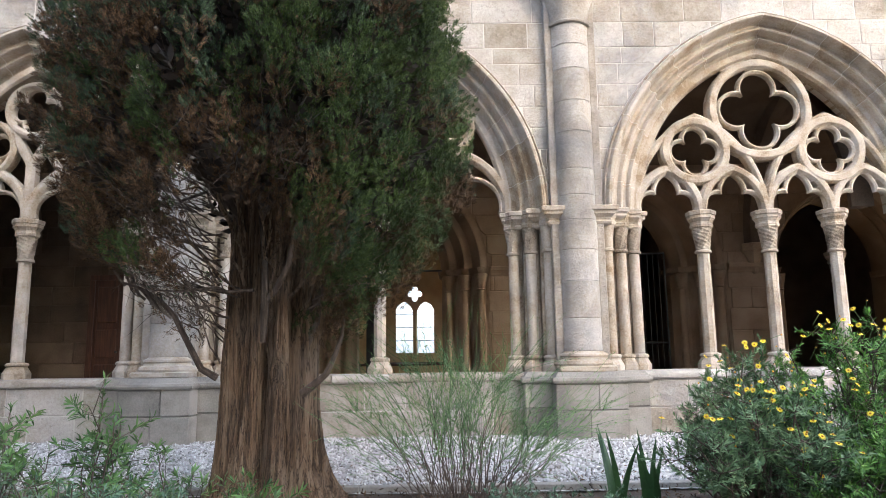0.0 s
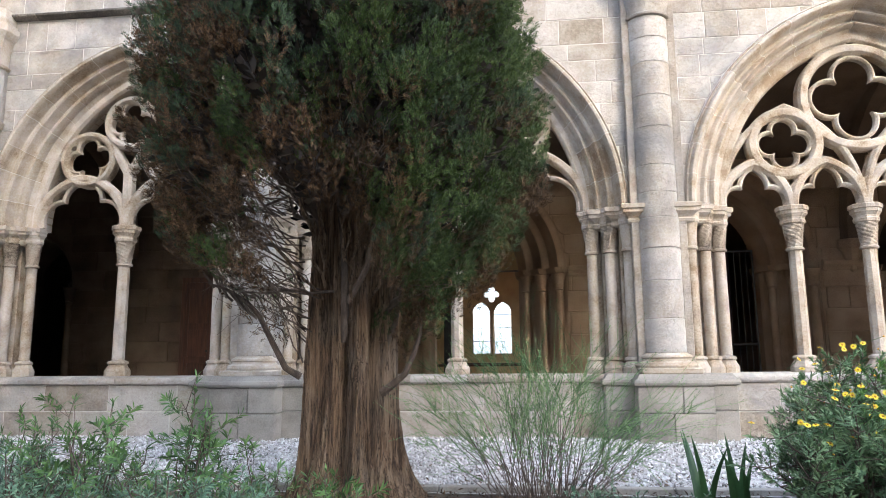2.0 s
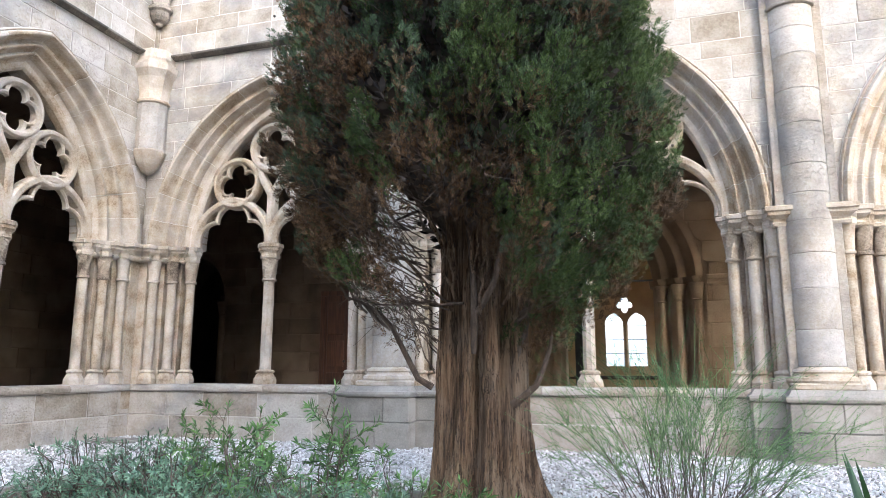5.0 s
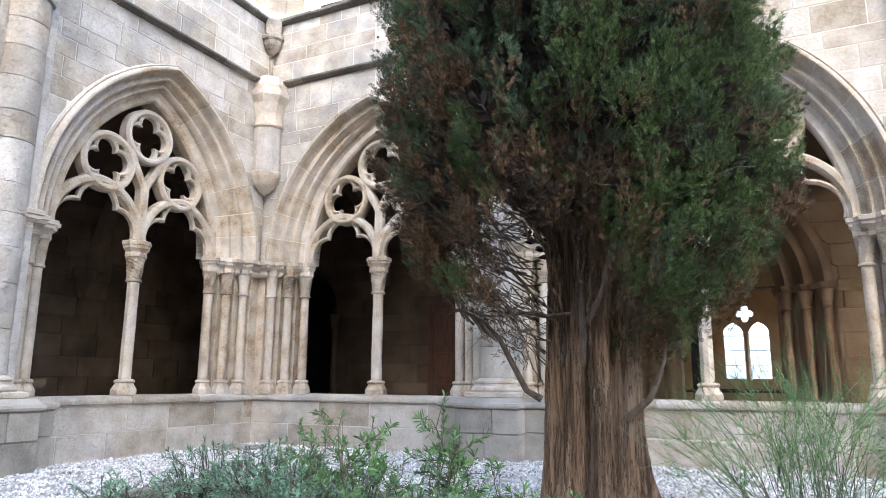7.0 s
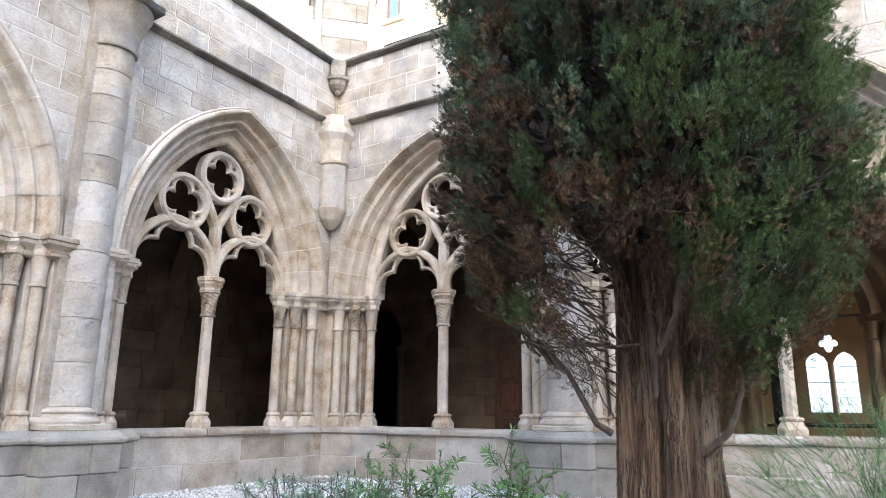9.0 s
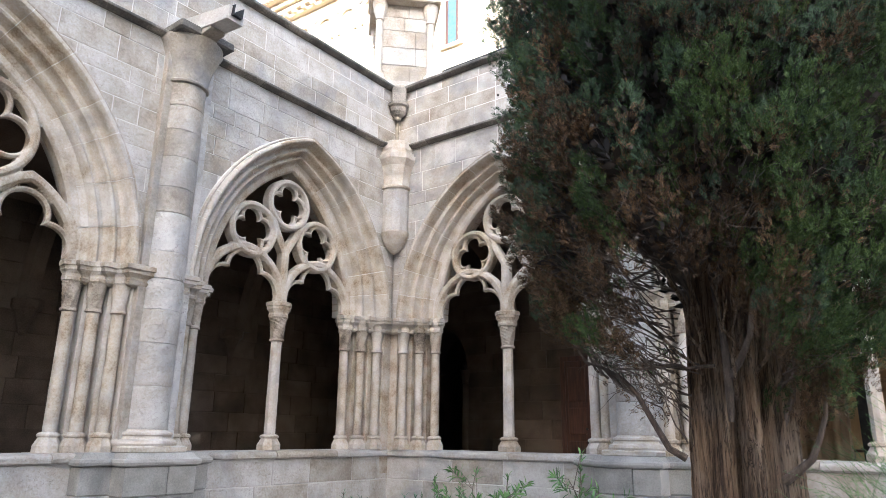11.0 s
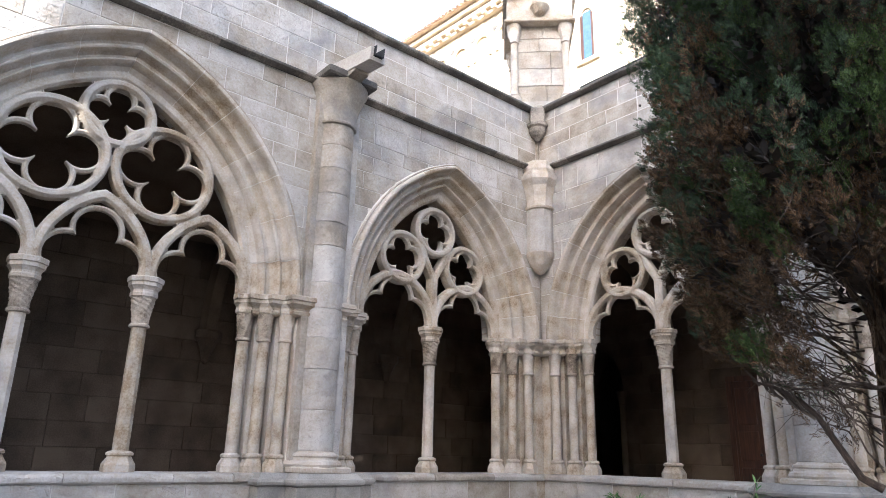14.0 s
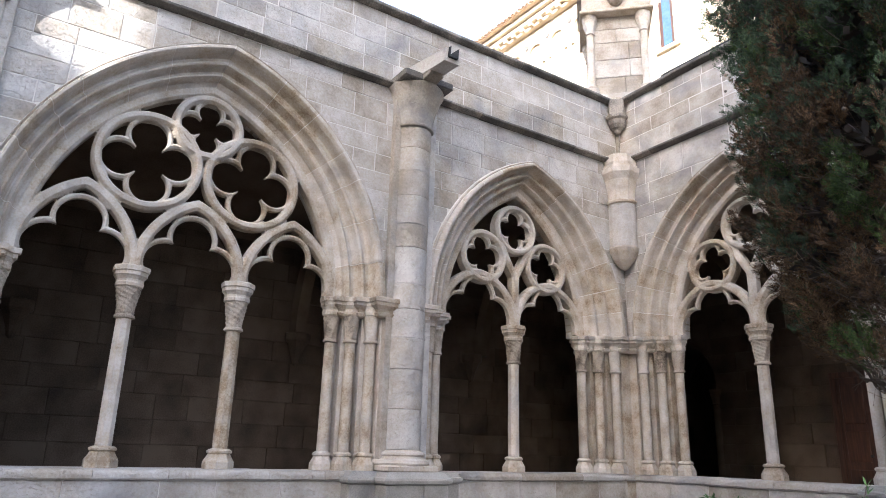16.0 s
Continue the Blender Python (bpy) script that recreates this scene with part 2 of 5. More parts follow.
def build_wall(name, m, bays, x0, x1, label):
    """The arcade wall above the springing: a core, its ashlar facing and the moulded arches."""
    wall = tagged(part(name, None, m=m), label, "wall", kind="structure")
    xs = np.arange(x0, x1 + 0.01, 0.06)

    def low(x, key):
        mid = "c" if key == "0" else "ci"
        h = [ABACUS + arch_height(b["a" + key], b["h" + key], x - b[mid]) for b in bays if abs(x - b[mid]) < b["a" + key]]
        return max(h + [ABACUS])
    core = Shape()
    for depth, key, flip in ((0.009, "0", False), (THICK, "1", True)):
        pts = [(x, depth, low(x, key)) for x in xs] + [(x, depth, STRING) for x in xs]
        n = len(xs)
        fs = [(i, i + 1, n + i + 1, n + i) for i in range(n - 1)]
        core.add(pts, [tuple(reversed(f)) for f in fs] if flip else fs)
    core.add([(x0, 0.02, STRING), (x1, 0.02, STRING), (x1, THICK, STRING), (x0, THICK, STRING)], [(0, 1, 2, 3)])
    part("wall_core", core.mesh("wall_core", MORTAR), wall)
    for b in bays:
        back = Shape()
        back.add(*sweep_arch(b, -1, 1, 48, 0.03))
        part("arch_bed", back.mesh("arch_bed", MORTAR, True), wall)
        rng = random.Random(int(b["c"] * 100))
        cuts = [-1.0]
        while cuts[-1] < -0.1:
            cuts.append(min(cuts[-1] + rng.uniform(0.1, 0.16), 0.0))
        cuts[-1] = 0.0
        cuts += [-c for c in reversed(cuts[:-1])]
        for u0, u1 in zip(cuts, cuts[1:]):
            s = Shape()
            s.add(*sweep_arch(b, u0 + 0.0014, u1 - 0.0014, 4, rng.uniform(-0.008, 0.006)))
            part("voussoir", s.mesh("voussoir", CARVED, True), wall)
    return wall


def ashlar(wall, bays, x0, x1, z0, z1, key, seed, mat=None, course=(0.27, 0.46), length=(0.38, 1.1), face=0.0, limit=300):
    """Dressed blocks, each a piece of its own, cut to the arches."""
    rng = random.Random(seed)
    made = 0
    z = z0
    while z < z1 - 0.05:
        top = z + rng.uniform(*course)
        if z1 - top < 0.2:
            top = z1
        x = x0 - rng.uniform(0, 0.5)
        while x < x1 - 0.02:
            nx = x + rng.uniform(*length)
            if x1 - nx < 0.25:
                nx = x1
            a, b = max(x, x0) + 0.006, min(nx, x1) - 0.006
            x = nx
            if b - a < 0.06:
                continue
            cols = np.linspace(a, b, 11)
            lows = []
            for c in cols:
                h = [q.get("spring", ABACUS) + arch_height(q["a0"], q["h0"], c - q["c"]) for q in bays if abs(c - q["c"]) < q["a0"]]
                lows.append(max([z + 0.005] + h))
            runs, run = [], []
            for c, lo in zip(cols, lows):
                if lo < top - 0.02:
                    run.append((c, lo))
                elif run:
                    runs.append(run)
                    run = []
            if run:
                runs.append(run)
            for run in runs:
                if len(run) < 2:
                    continue
                outline = run + [(run[-1][0], top - 0.005), (run[0][0], top - 0.005)]
                cx = sum(p[0] for p in outline) / len(outline)
                cz = sum(p[1] for p in outline) / len(outline)
                w, h = run[-1][0] - run[0][0], top - z
                proud = rng.uniform(-0.006, 0.005)
                rings = []
                for d, inset in ((0.03, 0.0), (0.008, 0.0), (0.002, 0.005), (0.0, 0.018)):
                    ring = []
                    for px, pz in outline:
                        dx, dz = cx - px, cz - pz
                        ring.append((px + math.copysign(min(inset, abs(dx)), dx) - cx, face + d + (proud if d < 0.02 else 0), pz + math.copysign(min(inset, abs(dz)), dz) - cz))
                    rings.append(ring)
                s = Shape().rings(rings, caps=False)
                k, n = len(s.v), len(outline)
                s.f.append(tuple(range(k - n, k)))
                part("stone_block", s.mesh("stone_block", mat or STONE), wall, m=pose(cx, 0, cz))
                made += 1
        z = top
    return made


# ---- tracery ----
def sd_arch(x, z, a, h):
    """Signed distance (about) to a pointed arch standing on z = 0, negative inside, open below."""
    r = (a * a + h * h) / (2 * a)
    d = np.hypot(np.abs(x) + r - a, np.maximum(z, 0)) - r
    return np.where(z < 0, np.abs(x) - a, d)


def sd_circle(x, z, cx, cz, r):
    return np.hypot(x - cx, z - cz) - r


def quatrefoil(x, z, cx, cz, r, turn=0.0, reach=0.47, lobe_r=0.345):
    """Four lobes inside a ring of inner radius r."""
    d = None
    for k in range(4):
        a = turn + k * math.pi / 2
        lobe = sd_circle(x, z, cx + reach * r * math.cos(a), cz + reach * r * math.sin(a), lobe_r * r)
        d = lobe if d is None else np.minimum(d, lobe)
    return np.minimum(d, sd_circle(x, z, cx, cz, reach * 0.72 * r))


def light_rise(bay):
    """Height of a light's pointed head."""
    n = bay["n"]
    return {2: 0.53, 3: 0.72, 4: 0.66}[n] * 2 * bay["a1"] / n * (1 if n != 2 or bay["a1"] < 2 else 0.95)


def tracery_bands(bay, x, z):
    """Bands of stone as (distance to the middle line less half the width, half depth)."""
    a, h, n = bay["a1"], bay["h1"], bay["n"]
    bands = []
    w = 2 * a / n
    bands.append((np.abs(sd_arch(x, z, a - 0.02, h - 0.02)) - 0.085, 0.13))
    lh = light_rise(bay)
    for i in range(n):
        lx = x - (-a + w * (i + 0.5))
        b = w / 2 - 0.02
        lit = sd_arch(lx, z, b, lh)
        bands.append((np.where(lit < 0.25, np.abs(lit) - 0.075, 1.0), 0.125))
        if n < 4:                                # a round middle lobe between two side lobes
            lobes = sd_circle(lx, z, 0, 0.52 * lh, 0.40 * b)
            lobes = np.where(z < 0.52 * lh, np.minimum(lobes, np.abs(lx) - 0.36 * b), lobes)
            for side in (-1, 1):
                lobes = np.minimum(lobes, sd_circle(lx, z, side * 0.45 * b, 0.13 * lh, 0.42 * b))
        else:
            lobes = sd_arch(lx, z - 0.44 * lh, 0.35 * b, 0.42 * lh)
            lobes = np.where(z < 0.44 * lh, np.maximum(np.abs(lx) - 0.35 * b, 0.0) - 0.0001, lobes)
            lobes = np.where((z < 0.44 * lh) & (np.abs(lx) < 0.35 * b), -0.1, lobes)
            for side in (-1, 1):
                lobes = np.minimum(lobes, sd_circle(lx, z, side * 0.47 * b, 0.15 * lh, 0.385 * b))
        lobes = np.minimum(lobes, np.maximum(np.abs(lx) - 0.84 * b, z - 0.17 * lh))
        ring = np.maximum(np.abs(lobes - 0.03) - 0.034, lit)
        bands.append((np.where(z < 0.02, 1.0, ring), 0.07))
    half = {2: 0.06, 3: 0.065, 4: 0.085}[n]
    for cx, cz, r, turn in bay["foils"]:
        bands.append((np.abs(sd_circle(x, z, cx, cz, r)) - half, 0.135))
        q = quatrefoil(x, z, cx, cz, r - half + 0.02, turn, {2: 0.53, 3: 0.58, 4: 0.5}[n], {2: 0.41, 3: 0.4, 4: 0.375}[n])
        bands.append((np.maximum(np.abs(q - 0.03) - 0.034, sd_circle(x, z, cx, cz, r)), 0.08))
    if n == 4:
        for side in (-1, 1):
            sub = sd_arch(x - side * a / 2, z, a / 2 - 0.02, 1.68)
            bands.append((np.where(np.abs(x) < a, np.abs(sub) - 0.06, 1.0), 0.12))
    for x0, z0, x1, z1, wd in bay.get("bars", ()):
        dx, dz = x1 - x0, z1 - z0
        t = np.clip(((x - x0) * dx + (z - z0) * dz) / (dx * dx + dz * dz), 0, 1)
        bands.append((np.hypot(x - x0 - t * dx, z - z0 - t * dz) - wd, 0.12))
    for i in range(1, n):
        bands.append((np.maximum(np.abs(x - (-a + w * i)) - 0.09, z - 0.12), 0.125))
    return bands


def tracery_mesh(bay, step=0.016):
    a, h = bay["a1"], bay["h1"]
    gx = np.arange(-a - 0.04, a + 0.05, step)
    gz = np.arange(0.0, h + 0.06, step)
    x, z = np.meshgrid(gx, gz)
    clip = sd_arch(x, z, a + 0.03, h + 0.03)

    def field(x, z):
        s = np.full(x.shape, 9.0)
        for d, _ in tracery_bands(bay, x, z):
            s = np.minimum(s, d)
        return np.maximum(s, sd_arch(x, z, a + 0.03, h + 0.03))
    s = field(x, z)
    inside = s < 0
    cell = inside[:-1, :-1] | inside[1:, :-1] | inside[:-1, 1:] | inside[1:, 1:]
    e = 0.002
    gxx, gzz = (field(x + e, z) - field(x - e, z)) / (2 * e), (field(x, z + e) - field(x, z - e)) / (2 * e)
    g2 = np.maximum(gxx ** 2 + gzz ** 2, 0.25)
    out = (s > 0) & (s < step * 1.6)
    px, pz = np.where(out, x - s * gxx / g2, x), np.where(out, np.maximum(z - s * gzz / g2, 0), z)
    depth = np.zeros(x.shape)
    for d, half in tracery_bands(bay, px, pz):
        depth = np.maximum(depth, np.where(d < 0.006, half * (0.55 + 0.45 * np.clip((0.004 - d) / 0.038, 0, 1)), 0))
    depth = np.maximum(depth, 0.03)
    ny, nx = x.shape
    idx = np.arange(ny * nx).reshape(ny, nx)
    quads = np.stack([idx[:-1, :-1], idx[:-1, 1:], idx[1:, 1:], idx[1:, :-1]], -1)[cell]
    fx, fz, fd = px.ravel(), pz.ravel(), depth.ravel()
    mx, mz = fx[quads].mean(1), fz[quads].mean(1)
    owner = np.zeros(len(quads), int)
    w = 2 * a / bay["n"]
    for i in range(bay["n"]):
        lit = sd_arch(mx - (-a + w * (i + 0.5)), mz, w / 2 - 0.02, light_rise(bay))
        owner[(lit < 0.065) & (np.abs(mx - (-a + w * (i + 0.5))) < w / 2)] = 1 + i
    for i, (cx, cz, r, _) in enumerate(bay["foils"]):
        owner[sd_circle(mx, mz, cx, cz, r) < 0.07] = 20 + i
    edges = np.concatenate([quads[:, [0, 1]], quads[:, [1, 2]], quads[:, [2, 3]], quads[:, [3, 0]]])
    edge_owner = np.tile(owner, 4)
    key = np.sort(edges, 1)
    _, first, count = np.unique(key[:, 0].astype(np.int64) * 10 ** 7 + key[:, 1], return_index=True, return_counts=True)
    first = first[count == 1]
    made = []
    for own in np.unique(owner):
        q, rim = quads[owner == own], edges[first[edge_owner[first] == own]]
        used = np.unique(q)
        remap = np.full(ny * nx, -1)
        remap[used] = np.arange(len(used))
        q, rim, nv = remap[q], remap[rim], len(used)
        front = np.stack([fx[used], RECESS - fd[used], fz[used] + ABACUS], 1)
        back = np.stack([fx[used], RECESS + fd[used], fz[used] + ABACUS], 1)
        side = np.stack([rim[:, 1] + 2 * nv, rim[:, 0] + 2 * nv, rim[:, 0] + 3 * nv, rim[:, 1] + 3 * nv], 1)
        name = "frame" if own == 0 else "light_head" if own < 20 else "quatrefoil"
        made.append((name, quads_mesh(name, np.concatenate([front, back, front, back]), np.concatenate([q, q[:, ::-1] + nv, side]), CARVED, True)))
        made[-1][1].set_sharp_from_angle(angle=radians(24))
    return made


def build_tracery(bay, m, label):
    ob = tagged(part("tracery", None, m=m), label, "tracery", "tracery of the arcade")
    for name, me in tracery_mesh(bay):
        part(name, me, ob)


def foils_two(a):
    s = a / 1.72
    return ([(-0.78 * s, 1.26 * s, 0.465 * s, 0.15), (0.78 * s, 1.26 * s, 0.465 * s, -0.15), (0.0, 1.93 * s, 0.45 * s, 0.0)],
            [(0, 0, 0, 0.95 * s, 0.085), (0, 0.95 * s, -0.36 * s, 1.56 * s, 0.07), (0, 0.95 * s, 0.36 * s, 1.56 * s, 0.07)])


def give_tracery():
    for b in BAYS_A + BAYS_B:
        if b["n"] == 2:
            b["foils"], b["bars"] = foils_two(b["a1"])
        elif b["n"] == 4:
            b["foils"] = [(-1.17, 1.06, 0.52, 0.0), (1.17, 1.06, 0.52, 0.0), (0.0, 1.80, 0.83, 0.0)]
        else:
            b["foils"] = [(-0.76, 1.60, 0.69, 0.1), (0.76, 1.60, 0.69, -0.1), (0.0, 2.34, 0.47, 0.0)]


# ---- columns ----
def carved(a, z):
    return 1 + 0.11 * math.sin(6 * a + 40 * z) * math.sin(55 * z) + 0.03 * math.sin(13 * a - 60 * z)


def column(m, label, group, r=0.105, z0=SILL, slim=False, plain=False, octagon=True):
    """A column: base, shaft, carved capital and moulded abacus."""
    top = ABACUS
    ob = tagged(part("column", None, m=m), label, "column", group)
    n = 8 if octagon else 18
    t = math.pi / 8
    b = Shape()
    k = r / 0.105
    b.lathe([(0.215 * k, 0.0), (0.215 * k, 0.09), (0.205 * k, 0.11), (0.165 * k, 0.17), (0.15 * k, 0.2), (0.175 * k, 0.215), (0.175 * k, 0.24), (0.15 * k, 0.26),
             (r * 1.02, 0.27)], 8, turn=t)
    part("base", b.mesh("base", CARVED), ob, m=pose(0, 0, z0))
    s = Shape()
    s.lathe([(r, 0.0), (r * 0.995, 0.8), (r * 0.96, top - 0.71 - z0 - 0.27)], n, turn=t)
    part("shaft", s.mesh("shaft", CARVED, not octagon), ob, m=pose(0, 0, z0 + 0.27))
    c = Shape()
    c.lathe([(r * 1.0, 0.0), (r * 1.3, 0.012), (r * 1.34, 0.03), (r * 1.25, 0.05), (r * 1.05, 0.06)], 20)
    wob = None if plain else carved
    c.lathe([(r * (1.1 + 0.42 * (i / 18) ** 1.7), 0.05 + 0.38 * i / 18) for i in range(19)], 40, wobble=wob)
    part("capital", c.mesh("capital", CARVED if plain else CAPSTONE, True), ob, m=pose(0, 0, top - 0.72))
    ab = Shape()
    p = [(1.5, 0.0), (1.74, 0.02), (1.78, 0.06), (1.7, 0.085), (1.72, 0.11), (1.98, 0.15), (2.12, 0.165), (2.12, 0.215), (2.3, 0.225), (2.32, 0.285), (2.24, 0.298)]
    ab.lathe([(q * r * 1.02, z) for q, z in p], 8, turn=t)
    part("abacus", ab.mesh("abacus", CARVED), ob, m=pose(0, 0, top - 0.295))
    return ob


JAMB = ((0.34, THICK), (0.07, 0.64), (0.07, 0.56), (0.21, 0.56), (0.21, 0.40), (0.47, 0.40), (0.47, 0.22), (0.70, 0.22), (0.70, 0.0))


def jamb_plan(bay, side, grow=0.0):
    """Plan points of a jamb from the opening's edge to the wall's face: x from the bay's middle outwards, depth."""
    return [(bay["ci"] + side * (bay["a1"] + dx - grow), d - grow * (d < THICK)) for dx, d in JAMB]


def pier(name, wall_m, left_bay, right_bay, x0, x1, label):
    """A pier below the springing, with the colonnettes of the bays beside it."""
    ob = tagged(part(name, None, m=wall_m), label, "pier", kind="structure")
    plan = []
    if right_bay:
        r = jamb_plan(right_bay, -1)
        plan += list(reversed(r))
    else:
        plan += [(x1, 0.0), (x1, THICK)]
    if left_bay:
        plan += jamb_plan(left_bay, 1)
    else:
        plan += [(x0, THICK), (x0, 0.0)]
    s = Shape().extrude(plan, 0.5, ABACUS)
    part("pier_core", s.mesh("pier_core", CARVED), ob)
    for bay, side in ((left_bay, 1), (right_bay, -1)):
        if bay:
            band, loops = Shape(), []
            for z, d in ((-0.31, 0.06), (-0.29, 0.13), (-0.25, 0.145), (-0.225, 0.12), (-0.19, 0.135), (-0.15, 0.19), (-0.135, 0.21), (-0.085, 0.21), (-0.075, 0.24), (-0.015, 0.245), (-0.002, 0.225)):
                q = jamb_plan(bay, side, d)
                q += [(bay["ci"] + side * (bay["a1"] + 0.90), -d), (bay["ci"] + side * (bay["a1"] + 0.90), THICK)]
                loops.append([(px, py, ABACUS + z) for px, py in (q if side < 0 else reversed(q))])
            band.rings([list(reversed(r)) for r in loops])
            part("impost", band.mesh("impost", CARVED), ob)
    return ob


COLONNETTES = ((0.05, 0.46), (0.32, 0.29), (0.59, 0.11))
CORNER_COLONNETTES = ((0.03, 0.46), (0.32, 0.28), (0.61, 0.10))


def jamb_columns(wall_m, bay, side, label, group, corner=False):
    for i, (dx, d) in enumerate(CORNER_COLONNETTES if corner else COLONNETTES):
        column(wall_m @ pose(bay["ci"] + side * (bay["a1"] + dx), d, 0), label, group, r=0.088, plain=(i == 2), octagon=False)

# ---- ground ----
def sheet(name, x0, x1, y0, y1, z, mat, step, rough, seed=0):
    xs, ys = np.arange(x0, x1 + step / 2, step), np.arange(y0, y1 + step / 2, step)
    rng = np.random.default_rng(seed)
    gx, gy = np.meshgrid(xs, ys)
    gz = z + rough * (np.sin(gx * 1.7 + 0.6) * np.cos(gy * 1.3) * 0.6 + rng.normal(0, 0.25, gx.shape))
    idx = np.arange(gx.size).reshape(gx.shape)
    q = np.stack([idx[:-1, :-1], idx[:-1, 1:], idx[1:, 1:], idx[1:, :-1]], -1).reshape(-1, 4)
    return quads_mesh(name, np.stack([gx, gy, gz], -1).reshape(-1, 3), q, mat, True)


far = Shape().add([(-900, -900, -0.12), (900, -900, -0.12), (900, 900, -0.12), (-900, 900, -0.12)], [(0, 1, 2, 3)])
tagged(part("ground", far.mesh("ground", SOIL)), "bare brown earth", "ground", kind="structure")
tagged(part("soil_bed", sheet("soil_bed", -6.4, 8.9, -6.0, 6.62, -0.02, SOIL, 0.12, 0.02, 1)), "dark brown garden bed with dry litter", "soil", kind="structure")
tagged(part("gravel_bed", sheet("gravel_bed", -9.6, 9.0, 6.5, 10.95, 0.0, GRIT, 0.08, 0.012, 2)), "pale crushed stone bed along the arcade", "gravel", kind="structure")
tagged(part("gravel_bed_west", sheet("gravel_bed_west", -9.6, -6.3, -2.0, 6.5, 0.0, GRIT, 0.08, 0.012, 3)), "pale crushed stone bed along the arcade", "gravel", kind="structure")


def merged(name, template, faces, pos, axes, mat, smooth=False):
    """Many small copies of one template joined into one mesh. axes: (k, 3, 3), rows are the images of x, y, z."""
    t, f = np.asarray(template, float), np.asarray(faces, int)
    v = np.einsum("nj,kji->kni", t, axes) + pos[:, None, :]
    q = f[None] + (np.arange(len(pos)) * len(t))[:, None, None]
    return quads_mesh(name, v.reshape(-1, 3), q.reshape(-1, f.shape[1]), mat, smooth)


def random_axes(rng, k, size):
    q = rng.normal(size=(k, 4))
    q /= np.linalg.norm(q, axis=1)[:, None]
    w, x, y, z = q.T
    r = np.stack([np.stack([1 - 2 * (y * y + z * z), 2 * (x * y - z * w), 2 * (x * z + y * w)], -1),
                  np.stack([2 * (x * y + z * w), 1 - 2 * (x * x + z * z), 2 * (y * z - x * w)], -1),
                  np.stack([2 * (x * z - y * w), 2 * (y * z + x * w), 1 - 2 * (x * x + y * y)], -1)], 1)
    return r * np.asarray(size).reshape(-1, 1, 1)


def frames_along(d, rng, size, roll=True):
    """Axes whose z runs along d, with a random turn about it."""
    d = d / np.linalg.norm(d, axis=1)[:, None]
    a = rng.normal(size=d.shape)
    a -= (a * d).sum(1)[:, None] * d
    a /= np.linalg.norm(a, axis=1)[:, None]
    b = np.cross(d, a)
    return np.stack([a, b, d], 1) * np.asarray(size).reshape(-1, 1, 1)


def pebbles():
    rng = np.random.default_rng(5)
    k = 26000
    x, y = rng.uniform(-9.45, 9.0, k), rng.uniform(6.6, 10.82, k)
    k2 = 9000
    x2, y2 = rng.uniform(-9.45, -6.4, k2), rng.uniform(1.0, 6.6, k2)
    x, y = np.concatenate([x, x2]), np.concatenate([y, y2])
    size = rng.uniform(0.012, 0.032, len(x))
    pos = np.stack([x, y, 0.008 + rng.uniform(-0.004, 0.012, len(x))], 1)
    t = [(1, 0.1, 0), (-0.9, 0.2, 0.1), (0.1, 0.8, -0.1), (0, -0.75, 0.15), (0.1, 0.1, 0.55), (-0.1, 0, -0.5)]
    f = [(0, 2, 4), (2, 1, 4), (1, 3, 4), (3, 0, 4), (2, 0, 5), (1, 2, 5), (3, 1, 5), (0, 3, 5)]
    return merged("gravel", t, f, pos, random_axes(rng, len(x), size), GRAVEL)


tagged(part("gravel", pebbles()), "loose white and grey stone chippings", "gravel", kind="stuff")

edge_xs = [-6.4, -4.3, -2.45, -0.75, 1.4, 3.4, 5.6, 7.4, 8.9]
edging = tagged(part("bed_edging", None), "narrow pale concrete edging strip round the bed", "edging", kind="structure")
for x0, x1 in zip(edge_xs, edge_xs[1:]):
    part("edging_slab", Shape().box(x0 + 0.006, x1 - 0.006, 6.55, 6.66, -0.1, 0.055, 0.008).mesh("edging_slab", PLINTH), edging)
for y0, y1 in ((-2.0, 0.2), (0.2, 2.3), (2.3, 4.4), (4.4, 6.55)):
    part("edging_slab", Shape().box(-6.45, -6.34, y0 + 0.006, y1 - 0.006, -0.1, 0.055, 0.008).mesh("edging_slab", PLINTH), edging)
tagged(part("drain_cover", Shape().box(-9.3, -8.5, 9.6, 10.2, 0.0, 0.045, 0.01).box(-9.2, -8.6, 9.7, 10.1, 0.045, 0.055).mesh("drain_cover", PLINTH)),
       "flat grey stone drain cover lying in the gravel", "drain cover")

# ---- the arcades ----
give_tracery()
wall_a = build_wall("wall_north", WALL_A, BAYS_A, -FACE_B, END_A, "pale limestone ashlar arcade wall with moulded pointed arches")
wall_b = build_wall("wall_west", WALL_B, BAYS_B, END_B, FACE_A, "pale limestone ashlar arcade wall with moulded pointed arches")
for i, b in enumerate(BAYS_A + BAYS_B):
    wm = WALL_A if i < len(BAYS_A) else WALL_B
    build_tracery(b, wm @ pose(b["ci"], 0, 0), {2: "carved limestone tracery with three quatrefoils over two lights",
           3: "carved limestone tracery with three quatrefoils over three lights", 4: "carved limestone tracery with three quatrefoils over four lights"}[b["n"]])
    w = 2 * b["a1"] / b["n"]
    for k in range(1, b["n"]):
        column(wm @ pose(b["ci"] - b["a1"] + w * k, RECESS, 0), "slender octagonal limestone column with carved capital on the sill", "free-standing columns")
    for side in (-1, 1):
        jamb_columns(wm, b, side, "round limestone colonnette with carved capital against the pier", "colonnettes of the piers",
                     corner=(i == 0 and side < 0) or (i == 4 and side > 0))

